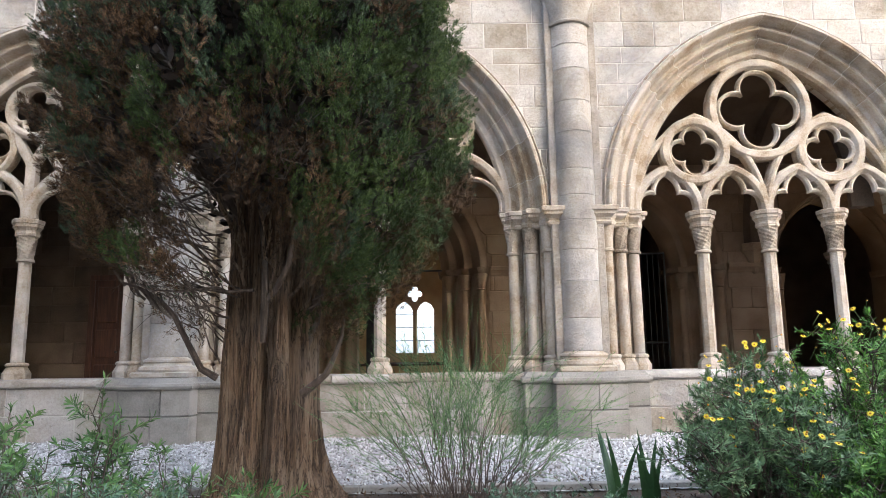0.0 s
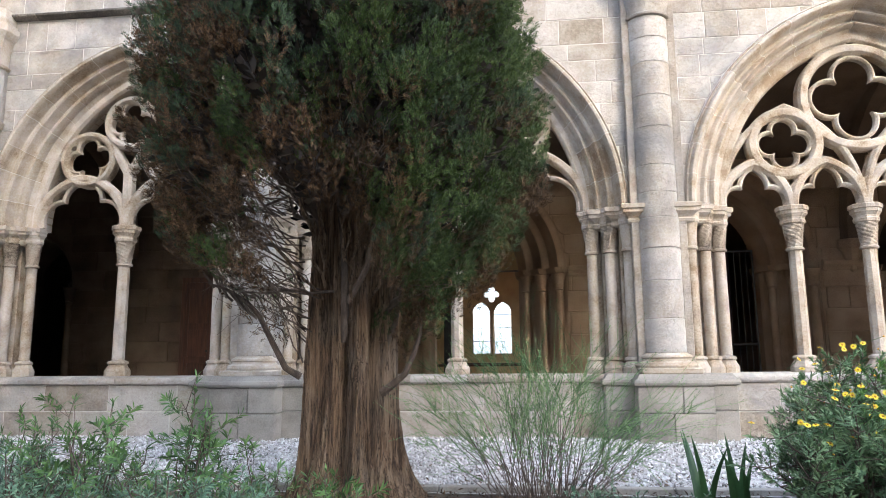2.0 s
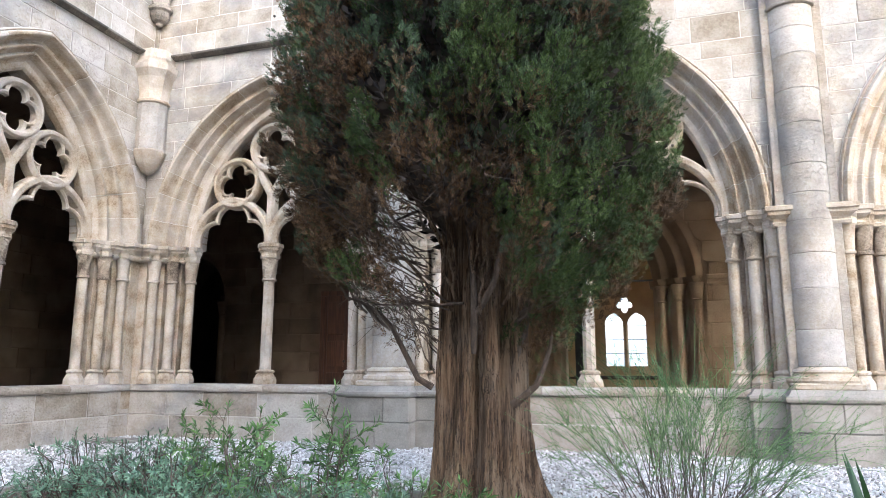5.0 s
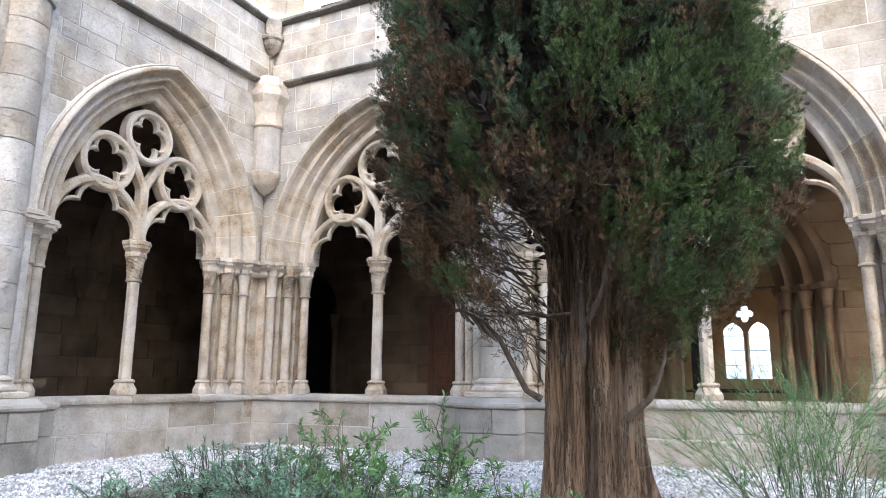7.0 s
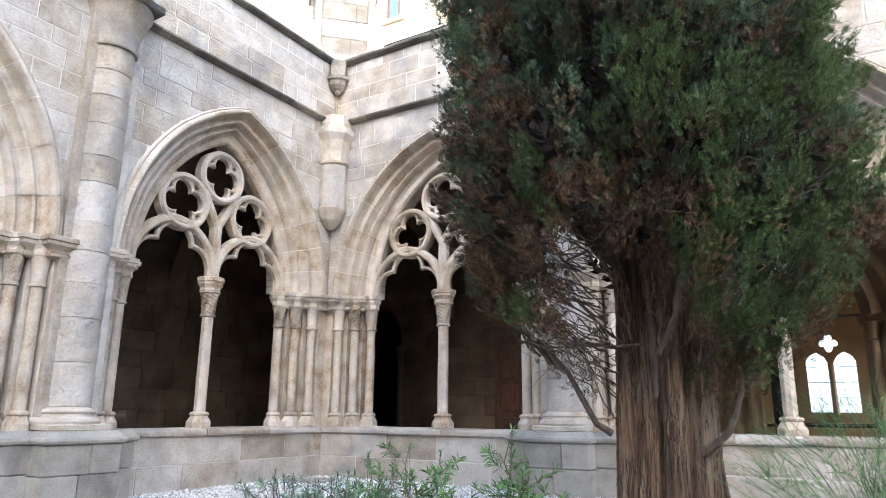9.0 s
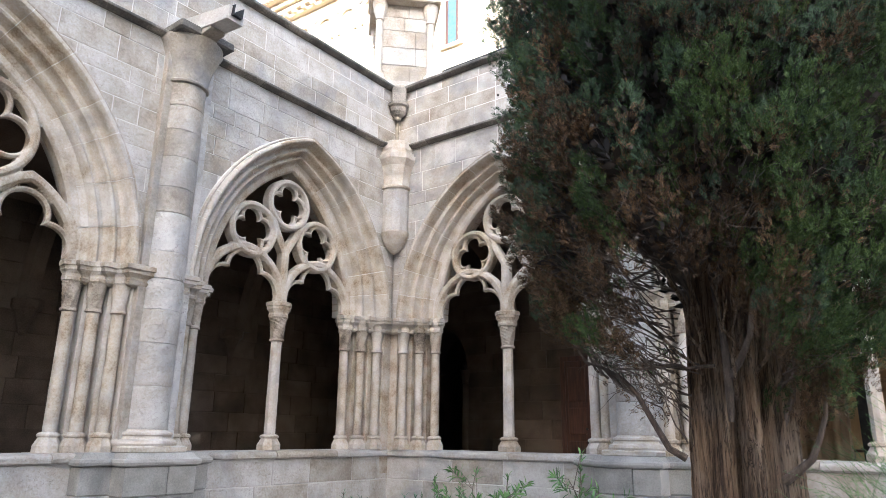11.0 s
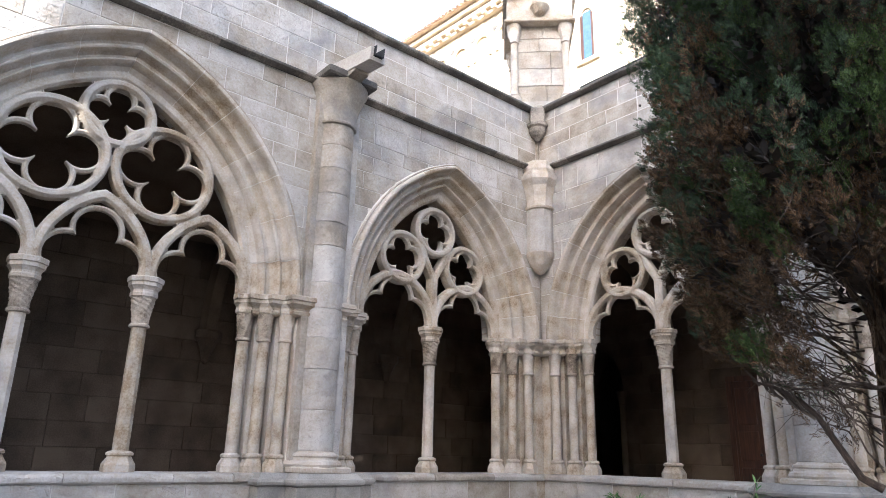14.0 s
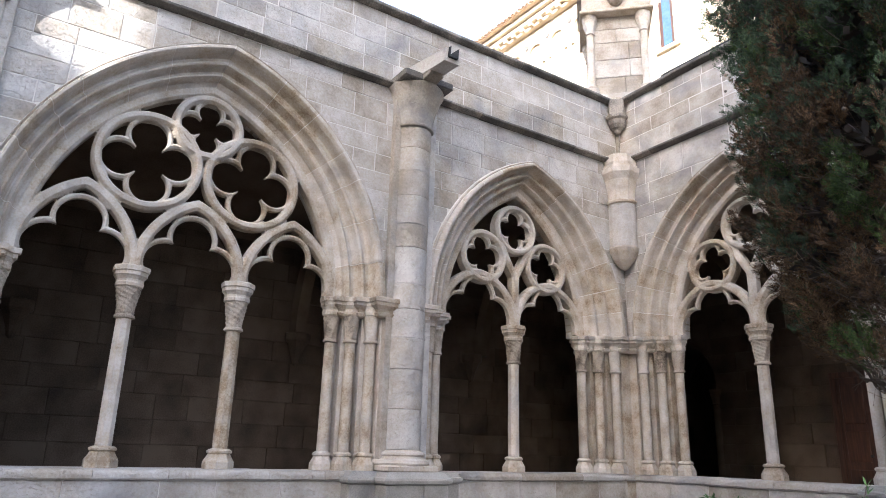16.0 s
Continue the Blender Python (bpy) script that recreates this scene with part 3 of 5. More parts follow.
pier("pier_corner_north", WALL_A, None, BAYS_A[0], -FACE_B, 0, "clustered limestone corner pier")
pier("pier_1", WALL_A, BAYS_A[0], BAYS_A[1], 0, 0, "pale limestone pier")
pier("pier_2", WALL_A, BAYS_A[1], BAYS_A[2], 0, 0, "pale limestone pier")
pier("pier_3", WALL_A, BAYS_A[2], None, 0, END_A, "pale limestone pier")
pier("pier_4", WALL_B, None, BAYS_B[0], END_B, 0, "pale limestone pier")
pier("pier_5", WALL_B, BAYS_B[0], BAYS_B[1], 0, 0, "pale limestone pier")
pier("pier_corner_west", WALL_B, BAYS_B[1], None, 0, FACE_A, "clustered limestone corner pier")


def sill_wall(name, m, x0, x1, seed):
    """The low wall under the openings: two courses of blocks and worn coping slabs."""
    rng = random.Random(seed)
    s = Shape().box(x0, x1, 0.009, THICK, -0.3, SILL - 0.13)
    wall = tagged(part(name, None, m=m), "low limestone parapet wall with worn coping slabs", "wall", kind="structure")
    part("wall_core", s.mesh("wall_core", MORTAR), wall)
    for z0, z1 in ((-0.1, 0.40), (0.40, SILL - 0.13)):
        x = x0
        while x < x1 - 0.05:
            nx = min(x1, x + rng.uniform(0.6, 1.3))
            if x1 - nx < 0.3:
                nx = x1
            part("stone_block", Shape().box(x + 0.004, nx - 0.004, rng.uniform(-0.008, 0.008), 0.06, z0 + 0.004, z1 - 0.004, 0.012).mesh("stone_block", STONE), wall)
            x = nx
    x = x0
    while x < x1 - 0.05:
        nx = min(x1, x + rng.uniform(0.7, 1.5))
        if x1 - nx < 0.4:
            nx = x1
        a, b, y, z = x + 0.004, nx - 0.004, -0.055 + rng.uniform(-0.01, 0.01), SILL + rng.uniform(-0.006, 0.004)
        prof = [(0.02, z - 0.13), (y + 0.025, z - 0.125), (y + 0.004, z - 0.105), (y, z - 0.07), (y + 0.004, z - 0.035), (y + 0.03, z - 0.008), (y + 0.08, z), (THICK + 0.05, z),
                (THICK + 0.05, z - 0.13)]
        part("coping_slab", Shape().rings([[(q, py, pz) for py, pz in prof] for q in (b, a)]).mesh("coping_slab", STONE, True), wall)
        x = nx


sill_wall("sill_north", WALL_A, -FACE_B, END_A, 11)
sill_wall("sill_west", WALL_B, END_B, FACE_A, 12)


def course(m, name, prof, x0, x1, mat, seed, parent, length=(0.8, 1.6)):
    """A moulding made of lengths butted end to end. prof: depth and height."""
    rng = random.Random(seed)
    x = x0
    while x < x1 - 0.05:
        nx = min(x1, x + rng.uniform(*length))
        if x1 - nx < 0.4:
            nx = x1
        dz = rng.uniform(-0.006, 0.006)
        part(name, Shape().rings([[(q, y, z + dz) for y, z in prof] for q in (nx - 0.003, x + 0.003)]).mesh(name, mat, True), parent)
        x = nx


DRIP = [(0.06, STRING - 0.07), (-0.04, STRING - 0.07), (-0.09, STRING - 0.04), (-0.13, STRING - 0.03), (-0.14, STRING), (-0.12, STRING + 0.02), (0.06, STRING + 0.1)]
CAP = [(0.06, COPING - 0.1), (-0.02, COPING - 0.09), (-0.07, COPING - 0.05), (-0.075, COPING - 0.01), (-0.05, COPING + 0.02), (0.10, COPING + 0.05), (THICK + 0.1, COPING + 0.05), (THICK + 0.1, COPING - 0.1)]


def parapet(name, m, x0, x1, seed):
    wall = tagged(part(name, None, m=m), "weathered ashlar parapet with a dark dripstone and coping", "wall", kind="structure")
    part("wall_core", Shape().box(x0, x1, 0.066, THICK, STRING - 0.02, COPING - 0.1).mesh("wall_core", MORTAR), wall)
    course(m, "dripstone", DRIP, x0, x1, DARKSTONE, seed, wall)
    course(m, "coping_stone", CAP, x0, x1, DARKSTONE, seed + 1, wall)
    ashlar(wall, (), x0, x1, STRING + 0.08, COPING - 0.095, "0", seed + 2, face=0.06)


parapet("parapet_north", WALL_A, -FACE_B, END_A, 21)
parapet("parapet_west", WALL_B, END_B, FACE_A, 31)


def buttress(m, x, label, gargoyle=False):
    """A round wall shaft on a square plinth, built of drums, with a flared head under the dripstone."""
    ob = tagged(part("buttress_shaft", None, m=m @ pose(x, 0, 0)), label, "buttress", "round wall shafts")
    for k, (hw, dep, rows) in enumerate(((0.96, 0.27, ((-0.1, 0.43), (0.43, 0.80))), (0.54, 0.60, ((-0.1, 0.41), (0.41, 0.80))))):
        for z0, z1 in rows:
            for xa, xb in ((-hw, -0.04 if z0 < 0 else 0.1), (-0.04 if z0 < 0 else 0.1, hw)):
                part("plinth_block", Shape().box(xa + 0.003, xb - 0.003, -dep, 0.05, z0 + 0.003, z1 - 0.003, 0.014).mesh("plinth_block", PLINTH), ob, m=pose(0, 0.004 * k, 0))
        mould = Shape()
        rings = []
        for z, d in ((0.80, 0.0), (0.815, 0.035), (0.85, 0.045), (0.885, 0.035), (0.90, 0.0), (0.97, -0.05)):
            rings.append([(-hw - d, -dep - d, z), (hw + d, -dep - d, z), (hw + d, 0.06, z), (-hw - d, 0.06, z)])
        part("plinth_moulding", mould.rings(rings).mesh("plinth_moulding", PLINTH), ob, m=pose(0, 0.004 * k, 0))
    base = Shape().box(-0.44, 0.44, -0.46, 0.1, 0.96, 1.06, 0.02)
    base.lathe([(0.455, 1.05), (0.47, 1.09), (0.455, 1.13), (0.40, 1.155), (0.385, 1.19), (0.405, 1.21), (0.395, 1.24), (0.345, 1.26), (0.33, 1.28)], 32)
    part("base", base.mesh("base", CARVED, True), ob)
    rng = random.Random(int(x * 10) + 7)
    z = 1.28
    while z < 6.62:
        nz = min(6.68, z + rng.uniform(0.38, 0.62))
        if 6.68 - nz < 0.25:
            nz = 6.68
        r = 0.325 + rng.uniform(-0.004, 0.004)
        part("drum", Shape().lathe([(r - 0.008, z + 0.002), (r, z + 0.010), (r, nz - 0.010), (r - 0.008, nz - 0.002)], 32).mesh("drum", STONE, True), ob)
        z = nz
    head = Shape().lathe([(0.33, 6.68), (0.365, 6.69), (0.375, 6.72), (0.34, 6.75), (0.345, 6.85), (0.39, 7.05), (0.46, 7.25), (0.50, 7.36), (0.53, 7.40), (0.53, 7.48)], 28)
    part("flared_head", head.mesh("flared_head", STONE, True), ob)
    for side in (-1, 1):
        part("side_fillet", Shape().box(side * 0.36 - 0.06, side * 0.36 + 0.06, -0.12, 0.05, 1.05, 7.3, 0.01).mesh("side_fillet", STONE), ob)
    top = Shape().box(-0.5, 0.5, -0.52, 0.1, 7.46, 7.62, 0.03)
    part("cap_stone", top.mesh("cap_stone", DARKSTONE), ob)
    if gargoyle:
        g = tagged(part("gargoyle", None, m=m @ pose(x, -0.2, 7.62, 8, 0, 0)), "plain square stone water spout jutting from the parapet", "gargoyle")
        b = Shape().rings([[(-0.17, 0.3, 0), (0.17, 0.3, 0), (0.17, 0.3, 0.3), (0.1, 0.3, 0.3), (0.1, 0.3, 0.12), (-0.1, 0.3, 0.12), (-0.1, 0.3, 0.3), (-0.17, 0.3, 0.3)],
                           [(-0.15, -1.0, 0.04), (0.15, -1.0, 0.04), (0.15, -1.0, 0.27), (0.09, -1.0, 0.27), (0.09, -1.0, 0.11), (-0.09, -1.0, 0.11), (-0.09, -1.0, 0.27), (-0.15, -1.0, 0.27)]])
        part("spout", b.mesh("spout", STONE), g)
        part("bracket", Shape().rings([[(-0.15, 0.2, -0.25), (0.15, 0.2, -0.25), (0.15, 0.2, 0), (-0.15, 0.2, 0)], [(-0.14, -0.55, -0.03), (0.14, -0.55, -0.03), (0.14, -0.55, 0.02), (-0.14, -0.55, 0.02)]])
             .mesh("bracket", STONE), g)
        part("lining", Shape().box(-0.085, 0.085, -1.06, 0.2, 0.115, 0.13).box(-0.085, -0.075, -1.06, 0.2, 0.13, 0.29).box(0.075, 0.085, -1.06, 0.2, 0.13, 0.29).mesh("lining", IRON), g, "dark lead lining")
    return ob


for x in PIERS_A:
    buttress(WALL_A, x, "round pale limestone wall shaft on a grey plinth")
for x in PIERS_B:
    buttress(WALL_B, x, "round pale limestone wall shaft on a grey plinth", gargoyle=x > 0)

# corner: hanging half shaft, drain boss
CORNER = pose(-FACE_B + 0.12, FACE_A - 0.12, 0)
cs = tagged(part("corner_corbel", None, m=CORNER), "hanging limestone half shaft with a pointed foot in the corner", "corbel")
part("foot", Shape().lathe([(0.02, 5.02), (0.1, 5.06), (0.24, 5.22), (0.32, 5.38), (0.34, 5.46), (0.31, 5.5)], 10).mesh("foot", CARVED), cs)
part("shaft", Shape().lathe([(0.31, 5.48), (0.315, 5.9), (0.31, 6.45)], 12).mesh("shaft", STONE), cs)
part("ring", Shape().lathe([(0.31, 6.44), (0.35, 6.46), (0.355, 6.5), (0.31, 6.53)], 14).mesh("ring", CARVED), cs)
part("head", Shape().lathe([(0.30, 6.52), (0.32, 6.75), (0.38, 6.98), (0.47, 7.12), (0.48, 7.22), (0.42, 7.24), (0.42, 7.3)], 8, turn=math.pi / 8).mesh("head", CARVED), cs)
part("cap_stone", Shape().lathe([(0.36, 7.28), (0.39, 7.38), (0.37, 7.56), (0.2, 7.6)], 8, turn=math.pi / 8).mesh("cap_stone", CARVED), cs)
boss = tagged(part("drain_boss", None, m=pose(-FACE_B + 0.05, FACE_A - 0.05, 0)), "dark weathered carved stone drain boss in the parapet corner", "boss")
part("block", Shape().box(-0.17, 0.17, -0.17, 0.17, 8.62, 9.04, 0.03).mesh("block", DARKSTONE), boss, m=pose(0, 0, 0, 0, 0, 45))
part("drop", Shape().lathe([(0.03, 8.22), (0.07, 8.25), (0.08, 8.3), (0.15, 8.34), (0.2, 8.42), (0.21, 8.52), (0.26, 8.56), (0.26, 8.62)], 10, wobble=lambda a, z: 1 + 0.1 * math.sin(5 * a)).mesh("drop", DARKSTONE), boss)

# ---- the galleries behind the arcades ----
BACK_A, BACK_B = 16.0, 14.7
PORTALS = [dict(c=-0.95, a0=2.15, h0=2.5, a1=1.05, h1=1.5, spring=3.3), dict(c=4.45, a0=2.4, h0=2.6, a1=1.35, h1=1.75, spring=3.3),
           dict(c=9.75, a0=1.7, h0=2.0, a1=1.4, h1=1.8, spring=3.2), dict(c=-12.1, a0=0.95, h0=1.2, a1=0.8, h1=1.05, spring=3.2)]


def portal(m, b, wall, mat):
    """A splayed portal with three orders of colonnettes and rolls."""
    n, depth = 18, 0.75
    prof = []
    for i in range(n + 1):
        s = i / n
        prof.append((s, -0.05 + depth * s + 0.07 * math.cos(s * 6 * math.pi)))
    prof.append((1.0, depth + 0.5))
    v, f = [], []
    us = [k / 16 for k in range(-16, 17)]
    for u in us:
        for s, d in prof:
            x, z = arc(b["a0"] + (b["a1"] - b["a0"]) * s, b["h0"] + (b["h1"] - b["h0"]) * s, u)
            v.append((b["c"] + x, d, b["spring"] + z))
    k = len(prof)
    for i in range(len(us) - 1):
        for j in range(k - 1):
            f.append((i * k + j, i * k + j + 1, (i + 1) * k + j + 1, (i + 1) * k + j))
    part("portal_arch", Shape().add(v, f).mesh("portal_arch", mat, True), wall)
    for side in (-1, 1):
        jam = [(b["c"] + side * (b["a0"] + (b["a1"] - b["a0"]) * s), d + 0.05) for s, d in prof]
        rings = [[(x, d, z) for x, d in jam] for z in (0.2, b["spring"])]
        s = Shape().rings(rings if side < 0 else rings[::-1], caps=False, closed=False)
        part("portal_jamb", s.mesh("portal_jamb", mat), wall)
        band = [[(x - side * d, y - d, z) for x, y in jam] for z, d in ((b["spring"] - 0.16, 0.0), (b["spring"] - 0.12, 0.06), (b["spring"], 0.09), (b["spring"] + 0.005, 0.0))]
        part("portal_impost", Shape().rings(band, caps=False, closed=False).mesh("portal_impost", mat, True), wall)
        for q in (0.16, 0.5, 0.84):
            x, d = b["c"] + side * (b["a0"] + (b["a1"] - b["a0"]) * q), -0.05 + depth * q - 0.06
            c = Shape().lathe([(0.16, 0.2), (0.16, 0.75), (0.13, 0.85), (0.095, 0.9), (0.095, b["spring"] - 0.55), (0.12, b["spring"] - 0.53), (0.1, b["spring"] - 0.5), (0.17, b["spring"] - 0.16)], 12, x=x, y=d)
            part("portal_colonnette", c.mesh("portal_colonnette", mat, True), wall)


def gallery_wall(name, m, x0, x1, holes, seed, mat):
    wall = tagged(part(name, None, m=m), "brown ashlar wall at the back of the gallery", "wall", kind="structure")
    xs = np.arange(x0, x1 + 0.01, 0.05)
    core = Shape()
    for x, nx in zip(xs, xs[1:]):
        c = (x + nx) / 2
        h = [b["spring"] + arch_height(b["a0"], b["h0"], c - b["c"]) for b in holes if abs(c - b["c"]) < b["a0"]]
        lo = max(h + [-0.2])
        core.add([(x, 0.03, lo), (nx, 0.03, lo), (nx, 0.03, 7.2), (x, 0.03, 7.2)], [(0, 1, 2, 3)])
        hb = [b["spring"] + arch_height(b["a1"], b["h1"], c - b["c"]) for b in holes if abs(c - b["c"]) < b["a1"]]
        lo = max(hb + [-0.2])
        core.add([(x, 1.2, lo), (nx, 1.2, lo), (nx, 1.2, 7.2), (x, 1.2, 7.2)], [(3, 2, 1, 0)])
    part("wall_core", core.mesh("wall_core", mat), wall)
    for b in holes:
        portal(m, b, wall, mat)
    ashlar(wall, holes, x0, x1, 0.3, 5.6, "0", seed, mat=mat, course=(0.4, 0.52), length=(0.6, 1.3))
    edges = sorted((b["c"] - b["a0"], b["c"] + b["a0"]) for b in holes)
    for (_, xa), (xb, _) in zip(edges, edges[1:]):
        prof = [(0.03, 3.08), (-0.03, 3.1), (-0.05, 3.15), (-0.12, 3.22), (-0.13, 3.3), (0.03, 3.33)]
        if xb - xa > 0.3:
            part("string_course", Shape().rings([[(q, y, z) for y, z in prof] for q in (xb - 0.05, xa + 0.05)]).mesh("string_course", mat), wall)
    return wall


gallery_wall("gallery_wall_north", pose(0, BACK_A, 0), -4.2, 18.0, PORTALS[:3], 41, INNER)
# corner and west walls take the copy with shade in its colour
gallery_wall("gallery_wall_corner", pose(0, BACK_A, 0), -BACK_B, -4.2, PORTALS[3:], 43, INNER_SHADED)
gallery_wall("gallery_wall_west", pose(-BACK_B, 0, 0, 0, 0, 90), -2.0, BACK_A, [], 42, INNER_SHADED)
part("gallery_floor", Shape().box(-BACK_B, 18, FACE_A + THICK, BACK_A + 0.9, 0.1, 0.35).box(-BACK_B, -FACE_B - THICK, -2.0, FACE_A + THICK, 0.1, 0.345).mesh("gallery_floor", INNER))
tagged(bpy.data.objects["gallery_floor"], "worn brown stone gallery floor", "floor", kind="structure")


def vault(name, m, x0, x1, width, ribs):
    """A pointed vault over a gallery; width from the arcade's back to the gallery wall."""
    s = Shape()
    us = [k / 14 for k in range(-14, 15)]
    rings = []
    for x in np.linspace(x0, x1, 24):
        rings.append([(x, THICK - 0.1 + (width + 0.1) * t, 5.75 + 1.2 * (1 - t ** 2.2) ** 0.8) for t in np.linspace(0, 1, 16)])
    s.rings(rings, caps=False, closed=False)
    s.box(x0, x1, THICK - 0.3, THICK + width + 0.3, 7.0, 7.3)
    for x in ribs:
        rr = []
        for u in us:
            y, z = arc(width / 2, 3.1, u)
            y2, z2 = arc(width / 2 - 0.22, 2.88, u)
            yo, yi = THICK + width / 2 + y, THICK + width / 2 + y2
            rr.append([(x - 0.2, yo, 3.75 + z), (x - 0.13, yi, 3.75 + z2), (x + 0.13, yi, 3.75 + z2), (x + 0.2, yo, 3.75 + z)])
        s.rings(rr)
    return tagged(part(name, s.mesh(name, INNER_SHADED, True), m=m), "brown stone ribbed gallery vault, shade put into its colour", "ceiling", kind="structure")


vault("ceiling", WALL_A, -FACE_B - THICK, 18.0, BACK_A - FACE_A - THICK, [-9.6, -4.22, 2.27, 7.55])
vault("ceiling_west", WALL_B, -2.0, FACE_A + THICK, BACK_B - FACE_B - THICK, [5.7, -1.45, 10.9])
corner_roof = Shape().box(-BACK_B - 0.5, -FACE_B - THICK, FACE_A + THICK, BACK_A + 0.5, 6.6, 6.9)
tagged(part("ceiling_corner", corner_roof.mesh("ceiling_corner", INNER_SHADED)), "brown stone vault over the gallery corner, shade put into its colour", "ceiling", kind="structure")
for x, y, rz in ((-BACK_B, 5.7, 90), (-BACK_B, 0.2, 90), (-BACK_B, 10.6, 90), (-4.22, BACK_A, 0), (2.0, BACK_A, 0), (7.55, BACK_A, 0)):
    c = tagged(part("vault_corbel", None, m=pose(x, y, 0, 0, 0, rz)), "tapering brown stone corbel carrying the vault ribs", "corbel", "vault corbels")
    cm = INNER_SHADED if rz else INNER
    part("cone", Shape().lathe([(0.03, 3.05), (0.08, 3.1), (0.13, 3.3), (0.22, 3.5), (0.25, 3.55)], 8, turn=math.pi / 8).mesh("cone", cm), c)
    part("slab", Shape().lathe([(0.27, 3.55), (0.31, 3.6), (0.31, 3.75), (0.28, 3.78)], 8, turn=math.pi / 8).mesh("slab", cm), c)

# wooden door in the north gallery
door = tagged(part("door_1", None, m=pose(-7.42, BACK_A - 0.03, 0.35)), "dark red-brown panelled wooden door, closed", "door", kind="structure")
part("door_frame", Shape().box(-0.75, -0.62, -0.06, 0.04, 0, 2.75, 0.01).box(0.62, 0.75, -0.06, 0.04, 0, 2.75, 0.01).box(-0.75, 0.75, -0.06, 0.04, 2.75, 2.88, 0.01).mesh("door_frame", WOOD), door)
part("door_leaf", Shape().box(-0.62, 0.62, -0.03, 0.03, 0, 2.75).mesh("door_leaf", WOOD), door)
for px in (-0.31, 0.31):
    for z0, z1 in ((0.15, 0.8), (0.95, 1.6), (1.75, 2.6)):
        part("door_panel", Shape().box(px - 0.24, px + 0.24, -0.055, -0.02, z0, z1, 0.018).mesh("door_panel", WOOD), door)
part("door_handle", Shape().lathe([(0.02, 0), (0.03, 0.01), (0.03, 0.05), (0.02, 0.06)], 10, x=-0.05, y=-0.07).mesh("door_handle", IRON), door, m=pose(0, 0, 1.05))

# chapter room behind the portal, with a bright two-light window
ROOM_Y = 26.0
W0, W1 = -1.72, -0.06
lights = [(-1.62, -0.98), (-0.80, -0.16)]


def chapter_window():
    """The end wall, open in two lancets and a quatrefoil."""
    step = 0.03
    gx, gz = np.arange(-5.0, 4.01, step), np.arange(0.0, 6.01, step)
    x, z = np.meshgrid((gx[:-1] + gx[1:]) / 2, (gz[:-1] + gz[1:]) / 2)
    hole = np.full(x.shape, 9.0)
    for a, b in lights:
        hole = np.minimum(hole, np.maximum(sd_arch(x - (a + b) / 2, z - 2.85, (b - a) / 2, 0.42), 1.35 - z))
    hole = np.minimum(hole, quatrefoil(x, z, -0.89, 3.58, 0.3, 0.0, 0.56, 0.36))
    s = Shape()
    idx = lambda i, j: i * len(gx) + j
    front = [(px, ROOM_Y, pz) for pz in gz for px in gx]
    s.add(front, [(idx(i, j), idx(i, j + 1), idx(i + 1, j + 1), idx(i + 1, j)) for i, j in np.argwhere(hole > 0)])
    return s.mesh("room_wall", ROOMSTONE)


ROOMSTONE = material("warm_ochre_plaster_stone", [(0.2, (0.4, 0.26, 0.13)), (0.5, (0.55, 0.38, 0.2)), (0.75, (0.65, 0.48, 0.29))], 1.5, 40, 0.9, 0.4)
room = tagged(part("chapter_room", None), "warm ochre stone room seen through the portal", "room", kind="structure")
part("room_wall", chapter_window(), room)
# side openings are out of view, added to let daylight into the room
part("room_side", Shape().box(-5.2, -5.0, BACK_A + 1.2, ROOM_Y, 0, 1.6).box(-5.2, -5.0, BACK_A + 1.2, ROOM_Y, 4.4, 6).box(-5.2, -5.0, BACK_A + 1.2, 19.0, 1.6, 4.4).box(-5.2, -5.0, 21.5, 22.5, 1.6, 4.4).mesh("room_side", ROOMSTONE), room)
part("room_side", Shape().box(3.0, 3.2, BACK_A + 1.2, 21.0, 0, 6).box(3.0, 3.2, 21.0, ROOM_Y, 0, 1.6).box(3.0, 3.2, 21.0, ROOM_Y, 4.4, 6).mesh("room_side", ROOMSTONE), room)
part("room_floor", Shape().box(-5, 3, BACK_A + 0.9, ROOM_Y, 0.1, 0.34).mesh("room_floor", ROOMSTONE), room)
part("room_vault", Shape().box(-5, 3, BACK_A + 1.2, ROOM_Y, 5.2, 5.4).mesh("room_vault", ROOMSTONE), room)
part("mullion", Shape().lathe([(0.1, 1.3), (0.07, 1.45), (0.07, 2.75), (0.11, 2.9)], 10, x=-0.89, y=ROOM_Y - 0.03).mesh("mullion", ROOMSTONE), room)
for z in (1.8, 2.3, 2.8):
    part("glazing_bar", Shape().box(-1.64, -0.14, ROOM_Y + 0.02, ROOM_Y + 0.035, z, z + 0.02).mesh("glazing_bar", IRON), room)
for k, y in enumerate((20.5, 24.0)):
    part("bench", Shape().box(-2.6, 0.6, y, y + 0.4, 0.95, 1.02, 0.01).box(-2.5, -2.4, y, y + 0.4, 0.34, 0.95).box(0.4, 0.5, y, y + 0.4, 0.34, 0.95).mesh("bench", WOOD), room)
# rooms behind the portals, their shade put into the stone's colour
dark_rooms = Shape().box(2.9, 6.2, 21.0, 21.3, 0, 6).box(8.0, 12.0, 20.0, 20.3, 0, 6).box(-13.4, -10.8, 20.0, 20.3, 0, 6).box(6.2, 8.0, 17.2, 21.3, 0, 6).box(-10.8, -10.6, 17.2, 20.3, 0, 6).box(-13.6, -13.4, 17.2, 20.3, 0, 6)
